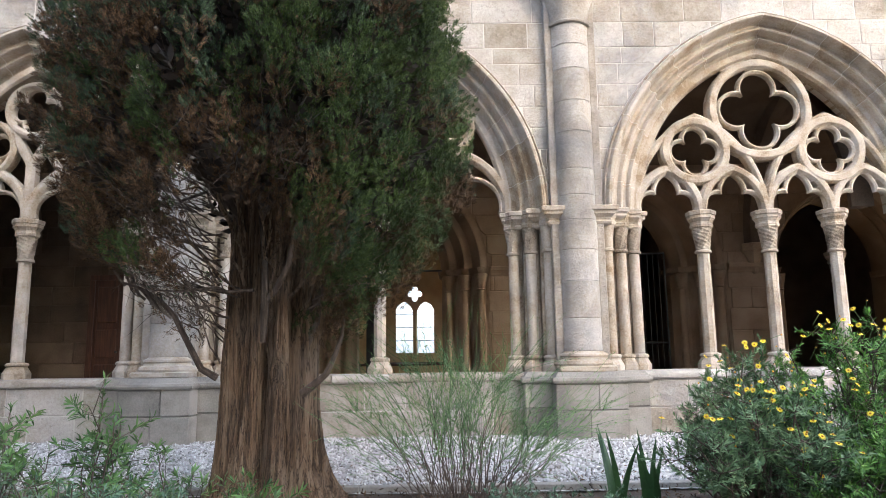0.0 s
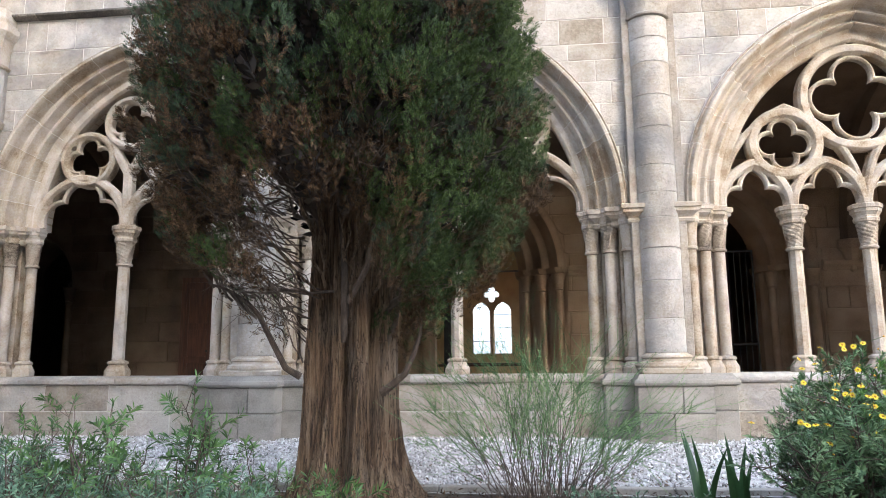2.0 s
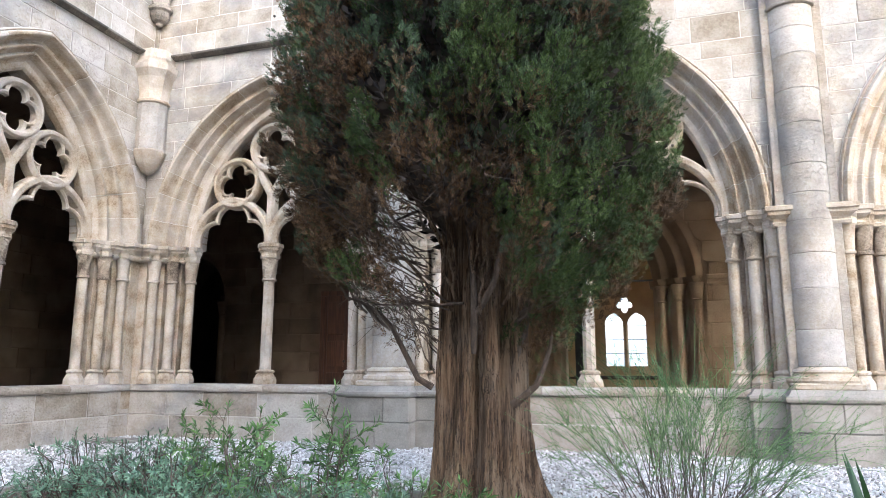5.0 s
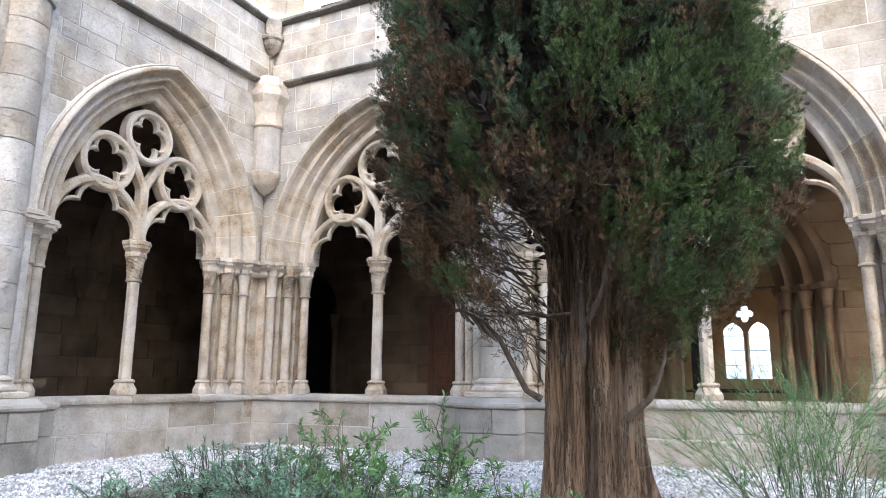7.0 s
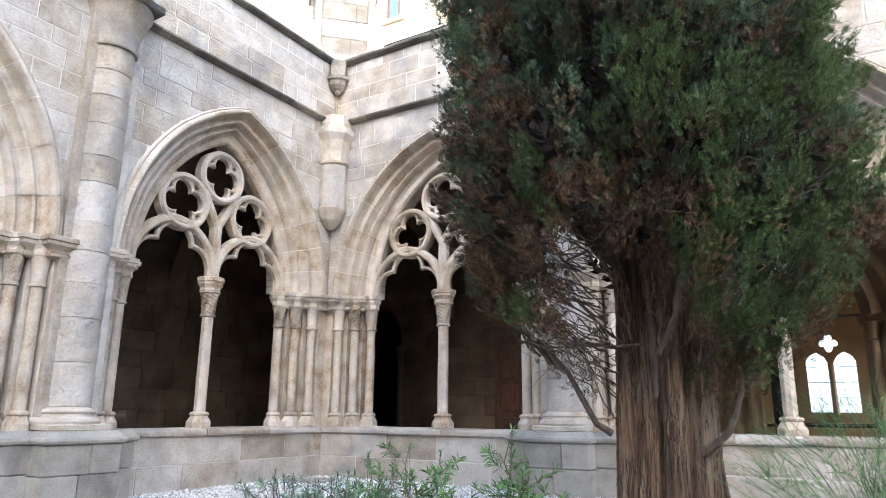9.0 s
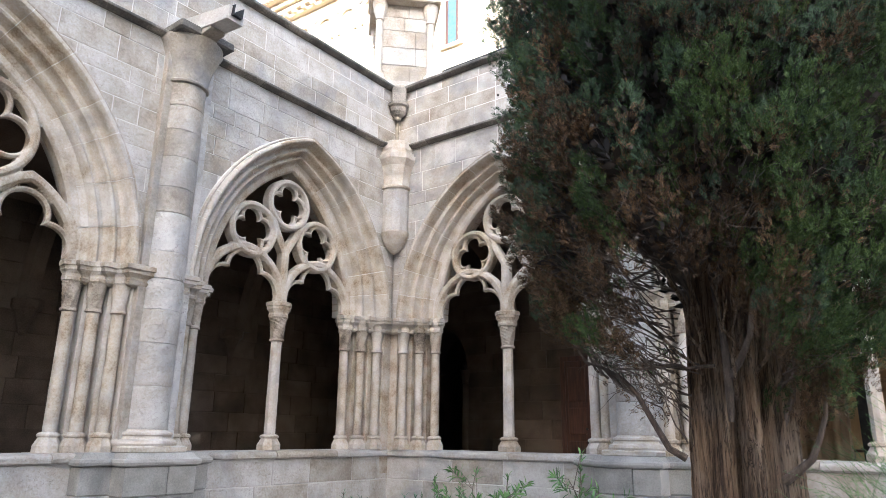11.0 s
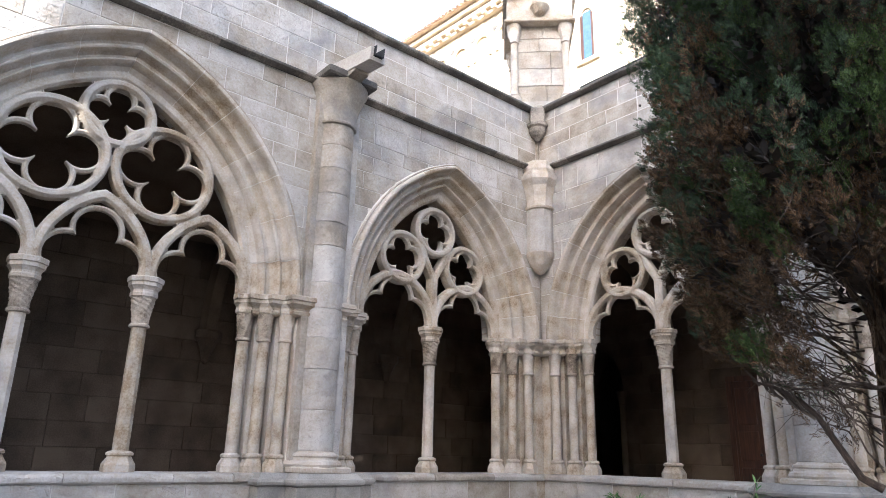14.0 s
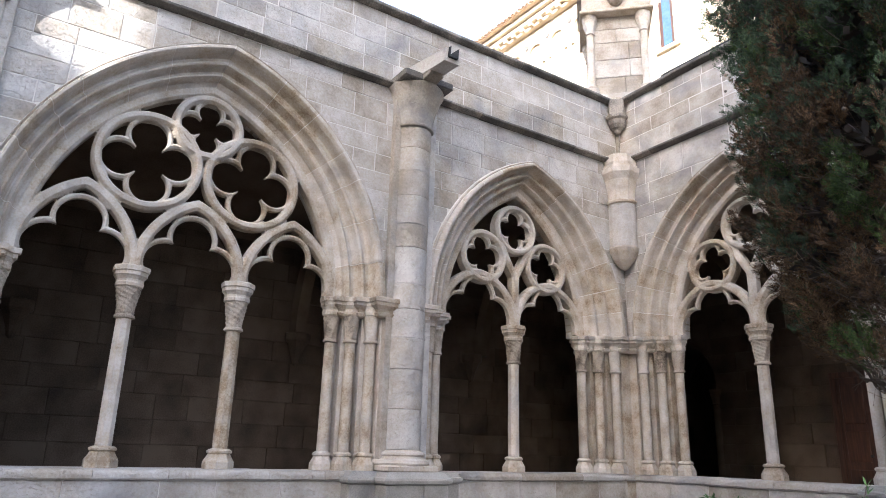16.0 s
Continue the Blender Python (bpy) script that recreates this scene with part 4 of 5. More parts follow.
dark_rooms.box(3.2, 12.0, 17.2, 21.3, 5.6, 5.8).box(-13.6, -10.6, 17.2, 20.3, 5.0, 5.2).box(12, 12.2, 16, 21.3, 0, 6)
tagged(part("room_walls", dark_rooms.mesh("room_walls", INNER_SHADED)), "brown stone walls of the rooms behind the portals, shade put into their colour", "wall", kind="structure")
# iron gate leaf standing open in the portal
gate = tagged(part("iron_gate", None, m=pose(3.6, BACK_A + 0.35, 0.35)), "black wrought iron gate with thin upright bars", "gate")
part("gate_frame", Shape().box(0, 0.04, 0, 0.04, 0, 3.3).box(1.9, 1.94, 0, 0.04, 0, 3.3).box(0.04, 1.9, 0, 0.04, 3.26, 3.3).box(0.04, 1.9, 0, 0.04, 0.1, 0.14).box(0.04, 1.9, 0.0, 0.04, 1.1, 1.14).mesh("gate_frame", IRON), gate)
bar_mesh = Shape().lathe([(0.011, 0.1), (0.011, 3.28)], 6).mesh("bar", IRON)
for k in range(13):
    part("bar", bar_mesh, gate, m=pose(0.16 + 0.135 * k, 0.02, 0))
part("rail", Shape().box(-2.0, 0.1, BACK_A + 0.3, BACK_A + 0.34, 3.25, 3.29).box(-1.72, -1.52, BACK_A + 0.3, BACK_A + 0.36, 0.3, 3.25).mesh("rail", IRON))
tagged(bpy.data.objects["rail"], "dark iron post and bar of the portal gate", "gate post")

# out-of-view walls added across both galleries to keep daylight from their ends
ends = Shape().box(-BACK_B, -FACE_B - THICK, -2.3, -2.0, -0.2, 7.2).box(17.9, 18.2, FACE_A + THICK, BACK_A + 1.2, -0.2, 7.2)
tagged(part("gallery_end", ends.mesh("gallery_end", INNER_SHADED)), "end walls added to keep light out of the galleries", "wall", kind="structure")
filler = Shape().box(-FACE_B - THICK, -FACE_B - 0.002, FACE_A + 0.002, FACE_A + THICK, -0.2, COPING)
tagged(part("corner_core", filler.mesh("corner_core", STONE)), "solid stone core of the arcade corner", "wall", kind="structure")

column(pose(9.75, BACK_A + 0.4, 0), "dark stone column dividing the twin opening of the gallery wall", "gallery columns", z0=0.9)

# ---- planting ----
def foliage(name, dark, mid, light, rough=0.6, spread=0.34, translucent=0.15):
    return material(name, [(0.1, dark), (0.45, mid), (0.85, light)], 2.0, 30, rough, 0.0, spread, island=True, translucent=translucent)


CYPRESS_GREEN = foliage("cypress_scale_green", (0.010, 0.022, 0.005), (0.034, 0.062, 0.012), (0.10, 0.145, 0.03), rough=0.85, spread=0.3, translucent=0.06)
CYPRESS_BLUE = foliage("cypress_scale_bluish", (0.010, 0.020, 0.008), (0.029, 0.052, 0.022), (0.08, 0.12, 0.052), rough=0.85, spread=0.3, translucent=0.06)
CYPRESS_BROWN = foliage("cypress_dead_brown", (0.018, 0.010, 0.004), (0.066, 0.037, 0.015), (0.185, 0.108, 0.047), rough=0.9, spread=0.32, translucent=0.05)
# near-black brown: the shade between the plumes put into the colour
DRY_SHADED = foliage("dry_shaded_inner_twigs", (0.006, 0.004, 0.003), (0.018, 0.012, 0.008), (0.04, 0.028, 0.018), translucent=0.0)
TWIG = material("grey_brown_twig", [(0.2, (0.04, 0.028, 0.02)), (0.5, (0.1, 0.074, 0.054)), (0.8, (0.2, 0.16, 0.125))], 6, 60, 0.9, 0.4, stretch=(3, 3, 1))
BUSH_LEAF = foliage("grey_green_shrub_leaf", (0.045, 0.092, 0.052), (0.11, 0.2, 0.118), (0.225, 0.34, 0.2))
BRIGHT_LEAF = foliage("fresh_green_shrub_leaf", (0.037, 0.081, 0.019), (0.083, 0.170, 0.043), (0.166, 0.287, 0.077))
DAISY_LEAF = foliage("daisy_bush_leaf", (0.035, 0.1, 0.014), (0.1, 0.23, 0.038), (0.21, 0.38, 0.07))
SILVER_LEAF = foliage("silvery_daisy_leaf", (0.05, 0.1, 0.042), (0.125, 0.21, 0.09), (0.23, 0.34, 0.16))
BROOM = foliage("broom_twig_green", (0.053, 0.098, 0.037), (0.119, 0.210, 0.076), (0.222, 0.336, 0.130))
IRIS_LEAF = foliage("dark_iris_blade", (0.012, 0.04, 0.012), (0.03, 0.08, 0.022), (0.06, 0.13, 0.035), rough=0.4)
PETAL = foliage("yellow_petal", (0.6, 0.42, 0.01), (0.8, 0.6, 0.015), (0.85, 0.68, 0.05), spread=0.1)
DISC = foliage("orange_flower_disc", (0.4, 0.17, 0.01), (0.55, 0.27, 0.015), (0.6, 0.32, 0.02), spread=0.1)
CONE = material("grey_brown_cypress_cone", [(0.2, (0.05, 0.04, 0.03)), (0.7, (0.13, 0.105, 0.08))], 20, 60, 0.8, 0.5)

TREE_X, TREE_Y = -1.58, 6.3


def trunk_mesh():
    """Two grown-together stems with a deep groove, ropy fibres and a flared foot."""
    n, rows = 420, 150
    a = np.linspace(0, 2 * math.pi, n, endpoint=False)
    z = np.linspace(-0.15, 3.6, rows)
    A, Z = np.meshgrid(a, z)
    base = 0.35 + 0.16 * np.exp(-np.maximum(Z, 0) / 0.28) + 0.03 * np.cos(2 * A) - 0.07 * np.clip((Z - 2.4) / 1.2, 0, 1)
    groove = 0.13 * np.exp(-((np.mod(A - 4.85 + 0.07 * Z + math.pi, 2 * math.pi) - math.pi) / 0.2) ** 2) * np.clip(1.5 - 0.35 * Z, 0.4, 1.2)
    groove2 = 0.08 * np.exp(-((np.mod(A - 5.6 - 0.05 * Z + math.pi, 2 * math.pi) - math.pi) / 0.13) ** 2)
    lobes = 0.035 * np.sin(5 * A + 0.5 * Z + 1.1) + 0.025 * np.sin(9 * A - 0.8 * Z) + 0.05 * np.sin(3 * A + 0.3) * np.exp(-np.maximum(Z, 0) / 0.5)
    rng = np.random.default_rng(8)
    fibre = np.zeros_like(A)
    for k in range(34):
        f, tw, ph, am = rng.integers(14, 70), rng.uniform(-3.0, 3.0), rng.uniform(0, 6.28), rng.uniform(0.003, 0.010)
        wave = np.sin(f * A / 2 + tw * Z + ph + 1.3 * np.sin(1.7 * Z + ph) + 0.5 * np.sin(5.1 * Z + 2 * ph))
        fibre += am * (0.6 - np.abs(wave)) * (0.5 + 0.5 * np.sin(2.3 * Z + 2.1 * ph + 3 * A))
    lobes += 0.09 * np.exp(-np.maximum(Z, 0) / 0.3) * np.exp(-((np.mod(A + math.pi, 2 * math.pi) - math.pi) / 0.55) ** 2)
    fibre += rng.normal(0, 0.0015, A.shape)
    knot = 0.075 * np.exp(-((A - 4.95) / 0.3) ** 2 - ((Z - 1.15) / 0.22) ** 2) * np.sin(22 * A) * np.cos(17 * Z)
    r = base - groove - groove2 + lobes + fibre + knot
    x, y = TREE_X + 0.03 * Z + 1.06 * r * np.cos(A), TREE_Y + 0.9 * r * np.sin(A)
    idx = np.arange(n * rows).reshape(rows, n)
    nxt = np.roll(idx, -1, 1)
    q = np.stack([idx[:-1], nxt[:-1], nxt[1:], idx[1:]], -1).reshape(-1, 4)
    return quads_mesh("trunk", np.stack([x, y, Z], -1).reshape(-1, 3), q, BARK, True)


def crooked(rng, p, q, n, wob):
    p, q = np.array(p, float), np.array(q, float)
    pts = [p + (q - p) * k / (n - 1) for k in range(n)]
    for k in range(1, n):
        pts[k] = pts[k] + rng.normal(0, wob, 3) * min(1, 0.4 + k / n)
    return pts


def crown_radius(th, z):
    """Reach of the crown: an upright column that draws in at its foot, with low bulges."""
    r = np.interp(z, [1.7, 1.95, 2.2, 2.75, 3.3, 4.4, 6.0, 9.0, 11.5, 13.5], [0.9, 1.15, 1.42, 1.71, 1.84, 1.88, 2.0, 1.7, 1.0, 0.1])
    return r * (1 + 0.022 * np.sin(3 * th + 0.9 * z) + 0.028 * np.sin(5 * th - 1.7 * z + 1) + 0.028 * np.sin(8 * th + 2.3 * z + 2) + 0.025 * np.sin(11 * th - 5.3 * z))


def crown_foot(th):
    """Height at which the crown begins, lower on the side away from the corner."""
    return 1.98 - 0.12 * np.cos(th) - 0.25 * np.exp(-((np.mod(th, 2 * math.pi) - 5.85) / 0.4) ** 2) + 0.42 * np.exp(-((np.mod(th, 2 * math.pi) - 4.75) / 0.55) ** 2) + 0.18 * np.sin(4 * th + 0.4) + 0.12 * np.sin(7 * th)


def spray_template(rng, leaves=15, width=0.028):
    """A cypress spray: short scale-like twiglets along a stem, z up."""
    v, f = [], []
    for i in range(leaves):
        t = (i + 0.5) / leaves
        a = i * 2.4 + rng.uniform(-0.4, 0.4)
        ln = (0.31 - 0.16 * t) * rng.uniform(0.7, 1.2)
        b = np.array([0, 0, t * 0.8])
        d = np.array([math.cos(a) * 0.75, math.sin(a) * 0.75, 0.75])
        d /= np.linalg.norm(d)
        w = np.cross(d, [math.cos(a + 1.2), math.sin(a + 1.2), 0.2])
        w = w / np.linalg.norm(w) * width
        k = len(v)
        v += [b, b + d * ln * 0.5 + w, b + d * ln, b + d * ln * 0.5 - w]
        f.append((k, k + 1, k + 2, k + 3))
    return np.array(v), np.array(f)


def fan_template(rng, pairs=5, width=0.042):
    """A feathery fan: twiglets to both sides of a stem that bends a little, z up."""
    v, f = [], []
    for i in range(2 * pairs + 1):
        t = i / (2 * pairs + 1)
        side = 0 if i == 2 * pairs else 1 if i % 2 else -1
        ln = (0.46 - 0.2 * t) * rng.uniform(0.75, 1.2)
        b = np.array([0, 0.12 * t * t, t * 0.75])
        d = np.array([side * 0.62, rng.uniform(-0.35, 0.35), 0.78])
        d /= np.linalg.norm(d)
        w = np.cross(d, [0.15 * side, 1, rng.uniform(-0.5, 0.5)])
        w = w / np.linalg.norm(w) * width
        k = len(v)
        v += [b, b + d * ln * 0.6 + w, b + d * ln, b + d * ln * 0.6 - w]
        f.append((k, k + 1, k + 2, k + 3))
    return np.array(v), np.array(f)


# thin places in the crown, on both sides, where bare twigs and the wall behind show: angle, width, height, width, share
CROWN_GAPS = [(4.42, 0.2, 3.4, 0.2, 1.0), (2.36, 0.35, 4.35, 0.4, 1.2), (4.58, 0.24, 2.65, 0.32, 0.95), (2.14, 0.4, 2.95, 0.6, 1.2), (4.05, 0.28, 2.55, 0.26, 0.7), (2.6, 0.3, 2.7, 0.4, 1.0), (4.78, 0.09, 4.1, 0.3, 0.9)]


def plume_tips(rng, th0, th1, z0, z1, gap):
    """Jittered rows of plume tips over a stretch of the crown: angle, height."""
    th, z = [], []
    for k, zz in enumerate(np.arange(z0, z1, gap * 1.15)):
        step = gap / 1.8
        row = np.arange(th0, th1, step) + (k % 2) * step / 2
        th.append(row + rng.uniform(-0.45, 0.45, len(row)) * step)
        z.append(zz + rng.uniform(-0.5, 0.5, len(row)) * gap)
    return np.concatenate(th), np.concatenate(z)


def cypress():
    rng = np.random.default_rng(17)
    tree = tagged(part("cypress", None), "old cypress with twin fibrous trunk and partly browned crown", "tree")
    part("trunk", trunk_mesh(), tree, "ropy grey-brown fibrous trunk")
    # ascending plumes of fans: close on the garden side, loose on the far side and above
    made = {"crown_green": [], "crown_bluish": [], "crown_dead": []}
    for th0, th1, z0, z1, gap, per, big in ((3.0, 6.95, 1.75, 5.9, 0.15, 84, 0.95), (0.67, 3.0, 1.9, 5.9, 0.3, 44, 1.6), (0.0, 6.28, 5.9, 12.5, 0.36, 44, 1.9)):
        th, z = plume_tips(rng, th0, th1, z0, z1, gap)
        keep = z > crown_foot(th) + 0.12
        gapped = sum(a * np.exp(-(((th - ta) / tw) ** 2 + ((z - za) / zw) ** 2)) for ta, tw, za, zw, a in CROWN_GAPS)
        keep &= rng.uniform(0, 1, len(th)) > gapped * 1.05
        th, z = th[keep], z[keep]
        k = len(th)
        cth, cz = plume_tips(rng, th0 - 0.2, th1 + 0.2, z0, z1, 0.36 * big)
        far = ((th[:, None] - cth) * 1.8 / 0.85) ** 2 + ((z[:, None] - cz) / 1.15) ** 2
        dist = np.sqrt(np.sort(far, 1)[:, :2])
        rim = np.clip((dist[:, 1] - dist[:, 0]) / 0.16, 0, 1)
        tone = rng.normal(0, 1, len(cth))[np.argmin(far, 1)]
        tip_r = 0.07 * tone.clip(-1.2, 1.2) - 0.30 * (1 - rim) ** 1.5 + crown_radius(th, z) + 0.05 + rng.normal(0, 0.045, k) - 0.22 * rng.uniform(0, 1, k) ** 2.2
        tip = np.stack([TREE_X - 0.05 + tip_r * np.cos(th), TREE_Y + tip_r * np.sin(th), z], 1)
        axis = np.stack([0.62 * np.cos(th), 0.62 * np.sin(th), 0.9 + 0 * th], 1) + rng.normal(0, 0.2, (k, 3))
        axis /= np.linalg.norm(axis, axis=1)[:, None]
        long, fat = rng.uniform(0.3, 0.52, k) * big, rng.uniform(0.07, 0.115, k) * big
        n3 = np.array([noise.noise(Vector(p) * 1.1) for p in tip])
        n4 = np.array([noise.noise(Vector(p) * 2.9 + Vector((7, 3, 1))) for p in tip])
        side = np.cos(th - 3.85)
        dead = 0.5 * side - 0.3 * np.clip(z - 2.9, -1, 2.5) + 0.7 * n3 + 0.75 * n4 + rng.normal(0, 0.14, k) + 0.2 * tone + 0.35 * (1 - rim) - 0.2
        t = rng.uniform(0, 1, (k, per)) ** 0.75
        e = rng.normal(size=(k, per, 3))
        e -= (e * axis[:, None]).sum(2)[..., None] * axis[:, None]
        e /= np.linalg.norm(e, axis=2)[..., None]
        girth = np.sqrt(np.clip(t, 0, 1)) * np.sqrt(np.clip(1.06 - t * t, 0, 1)) * 1.35
        pos = tip[:, None] + axis[:, None] * (long[:, None] * (t - 1.15))[..., None] + e * (fat[:, None] * girth * rng.uniform(0.75, 1.0, (k, per)))[..., None]
        ways = axis[:, None] * 0.9 + e * (0.85 * (1.15 - t))[..., None] + rng.normal(0, 0.3, (k, per, 3))
        size = rng.uniform(0.048, 0.088, (k, per)) * big
        dry = dead[:, None] + 1.0 * (0.42 - t) + rng.normal(0, 0.16, (k, per)) > 0
        blue = ~dry & ((0.5 * n4 + 0.4 * side + 0.25 * tone + rng.normal(0, 0.1, k))[:, None] > 0.2)
        for name, mask in (("crown_green", ~dry & ~blue), ("crown_bluish", blue), ("crown_dead", dry)):
            made[name].append((pos[mask], ways[mask], size[mask]))
    for name, mat, lab in (("crown_green", CYPRESS_GREEN, "dense fresh green scale foliage"), ("crown_bluish", CYPRESS_BLUE, "blue-green scale foliage"), ("crown_dead", CYPRESS_BROWN, "dry brown dead foliage")):
        pos, ways, size = (np.concatenate([m[q] for m in made[name]]) for q in range(3))
        v, f = fan_template(rng)
        part(name, merged(name, v, f, pos, frames_along(ways, rng, size), mat), tree, lab)
    # the dry inside of the crown, its shade put into a near-black colour
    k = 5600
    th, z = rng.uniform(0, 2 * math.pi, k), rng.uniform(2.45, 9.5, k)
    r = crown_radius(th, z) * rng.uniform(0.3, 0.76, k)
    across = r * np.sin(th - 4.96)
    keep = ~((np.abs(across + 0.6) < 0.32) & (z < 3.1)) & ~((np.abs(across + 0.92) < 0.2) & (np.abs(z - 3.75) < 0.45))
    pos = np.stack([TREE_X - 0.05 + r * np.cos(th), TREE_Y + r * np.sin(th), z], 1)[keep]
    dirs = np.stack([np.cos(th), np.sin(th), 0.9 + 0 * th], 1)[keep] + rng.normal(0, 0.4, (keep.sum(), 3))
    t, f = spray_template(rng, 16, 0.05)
    part("crown_inside", merged("crown_inside", t, f, pos, frames_along(dirs, rng, rng.uniform(0.4, 0.7, len(pos))), DRY_SHADED), tree, "dry brown inner foliage, shade put into its colour")
    # limbs that climb from the trunk into the crown, and their bare twigs
    for i in range(46):
        limbs = Shape()
        a = rng.uniform(0, 2 * math.pi)
        z0 = rng.uniform(2.25, 3.4)
        p = (TREE_X + 0.3 * math.cos(a), TREE_Y + 0.27 * math.sin(a), z0)
        zt = z0 + rng.uniform(0.6, 2.6)
        rr = crown_radius(np.array(a), np.array(zt)) * rng.uniform(0.55, 0.9)
        pts = crooked(rng, p, (TREE_X - 0.05 + rr * math.cos(a), TREE_Y + rr * math.sin(a), zt), 9, 0.06)
        r0 = rng.uniform(0.018, 0.05)
        tube(limbs, pts, np.linspace(r0, 0.006, 9), 6)
        part("limb", limbs.mesh("limb", TWIG, True), tree)
    # pale bare limbs that fan out from the top of the trunk
    for i in range(24):
        a = rng.uniform(4.2, 6.1)
        z0 = rng.uniform(1.55, 2.3)
        rr = rng.uniform(0.7, 1.35)
        pts = crooked(rng, (TREE_X + 0.34 * math.cos(a), TREE_Y + 0.34 * math.sin(a), z0), (TREE_X + rr * math.cos(a + rng.normal(0, 0.2)), TREE_Y + rr * math.sin(a), z0 + rng.uniform(0.7, 1.1)), 8, 0.035)
        limb = Shape()
        tube(limb, pts, np.linspace(rng.uniform(0.01, 0.026), 0.005, 8), 6)
        part("limb", limb.mesh("limb", BARK, True), tree)
    limbs = Shape()
    tube(limbs, [(TREE_X, TREE_Y, 2.8), (TREE_X, TREE_Y, 6), (TREE_X - 0.1, TREE_Y, 11)], [0.33, 0.22, 0.05], 12)
    part("limb", limbs.mesh("limb", BARK, True), tree)
    twigs = Shape()
    for i in range(260):
        a = rng.normal(3.9, 0.75) if i % 3 else rng.uniform(3.2, 6.2)
        zt = rng.uniform(1.75, 4.2) if i % 4 else rng.uniform(2, 6)
        if abs(a - 4.75) < 0.62 and zt < 2.75:
            zt += 0.9
        r1 = crown_radius(np.array(a), np.array(zt)) * rng.uniform(0.75, 0.98)
        r0 = r1 * rng.uniform(0.3, 0.6)
        pts = crooked(rng, (TREE_X + r0 * math.cos(a), TREE_Y + r0 * math.sin(a), zt - rng.uniform(0.1, 0.6)), (TREE_X + r1 * math.cos(a + 0.1), TREE_Y + r1 * math.sin(a + 0.1), zt), 6, 0.05)
        tube(twigs, pts, np.linspace(rng.uniform(0.005, 0.011), 0.002, 6), 4)
        for j in range(3):
            b = pts[2 + j]
            tube(twigs, crooked(rng, b, b + rng.normal(0, 0.17, 3) + np.array([0.1 * math.cos(a), 0.1 * math.sin(a), 0.08]), 4, 0.02), [0.004, 0.003, 0.002, 0.0015], 3)
    tagged(part("twig_tangle", twigs.mesh("twig_tangle", TWIG), tree, "tangled bare dead twigs"), kind="stuff")

    def branch(points, radii, lab=""):
        s = Shape()
        tube(s, points, radii, 9)
        part("branch", s.mesh("branch", TWIG, True), tree, lab)
    x, y = TREE_X, TREE_Y
    # the long bare branch on the corner side, and its forks
    branch([(x - 0.38, y - 0.2, 1.08), (x - 0.5, y - 0.26, 1.16), (x - 0.62, y - 0.3, 1.4), (x - 0.74, y - 0.3, 1.62), (x - 0.86, y - 0.33, 1.76), (x - 1.02, y - 0.35, 1.86), (x - 1.2, y - 0.4, 1.93)],
           [0.034, 0.029, 0.026, 0.023, 0.02, 0.015, 0.009])
    for k in range(9):
        t0 = np.array([x - 0.7 - 0.06 * k, y - 0.31, 1.56 + 0.042 * k])
        branch(crooked(rng, t0, t0 + np.array([-0.2 - 0.08 * rng.random(), rng.normal(0, 0.12), 0.28 + 0.2 * rng.random()]), 6, 0.02), np.linspace(0.013, 0.003, 6))
    branch(crooked(rng, (x - 0.02, y - 0.42, 1.83), (x - 0.95, y - 0.4, 1.84), 9, 0.02), np.linspace(0.016, 0.006, 9))
    # the stub and forks in front of the groove
    branch([(x + 0.07, y - 0.41, 1.38), (x + 0.085, y - 0.43, 1.62), (x + 0.08, y - 0.42, 1.9), (x + 0.06, y - 0.4, 2.2), (x + 0.02, y - 0.42, 2.5)], [0.022, 0.036, 0.032, 0.024, 0.014], "pale broken stub")
    branch([(x + 0.09, y - 0.42, 1.72), (x + 0.2, y - 0.46, 1.86), (x + 0.3, y - 0.5, 2.05), (x + 0.35, y - 0.52, 2.35), (x + 0.5, y - 0.6, 2.6)], [0.03, 0.028, 0.025, 0.018, 0.01])
    # the crooked branch on the open side
    branch([(x + 0.36, y - 0.12, 0.93), (x + 0.46, y - 0.16, 1.0), (x + 0.58, y - 0.18, 1.1), (x + 0.66, y - 0.2, 1.27), (x + 0.72, y - 0.2, 1.45), (x + 0.74, y - 0.2, 1.8), (x + 0.7, y - 0.2, 2.2)],
           [0.042, 0.034, 0.028, 0.022, 0.018, 0.013, 0.008])
    branch(crooked(rng, (x + 0.38, y - 0.1, 1.3), (x + 0.62, y - 0.2, 2.0), 6, 0.02), np.linspace(0.03, 0.014, 6))
    branch(crooked(rng, (x + 0.36, y - 0.1, 1.6), (x + 0.85, y - 0.3, 2.3), 6, 0.03), np.linspace(0.028, 0.01, 6))
    # round cones
    cone = Shape().lathe([(0.003, -0.014), (0.011, -0.009), (0.014, 0), (0.011, 0.009), (0.003, 0.014)], 7).mesh("cone", CONE)
    for i in range(26):
        a, zz = rng.uniform(3.2, 6.2), rng.uniform(2.6, 6.0)
        rr = float(crown_radius(np.array(a), np.array(zz))) * 1.02
        part("cone", cone, tree, m=pose(x - 0.1 + rr * math.cos(a), y + rr * math.sin(a), zz))


cypress()


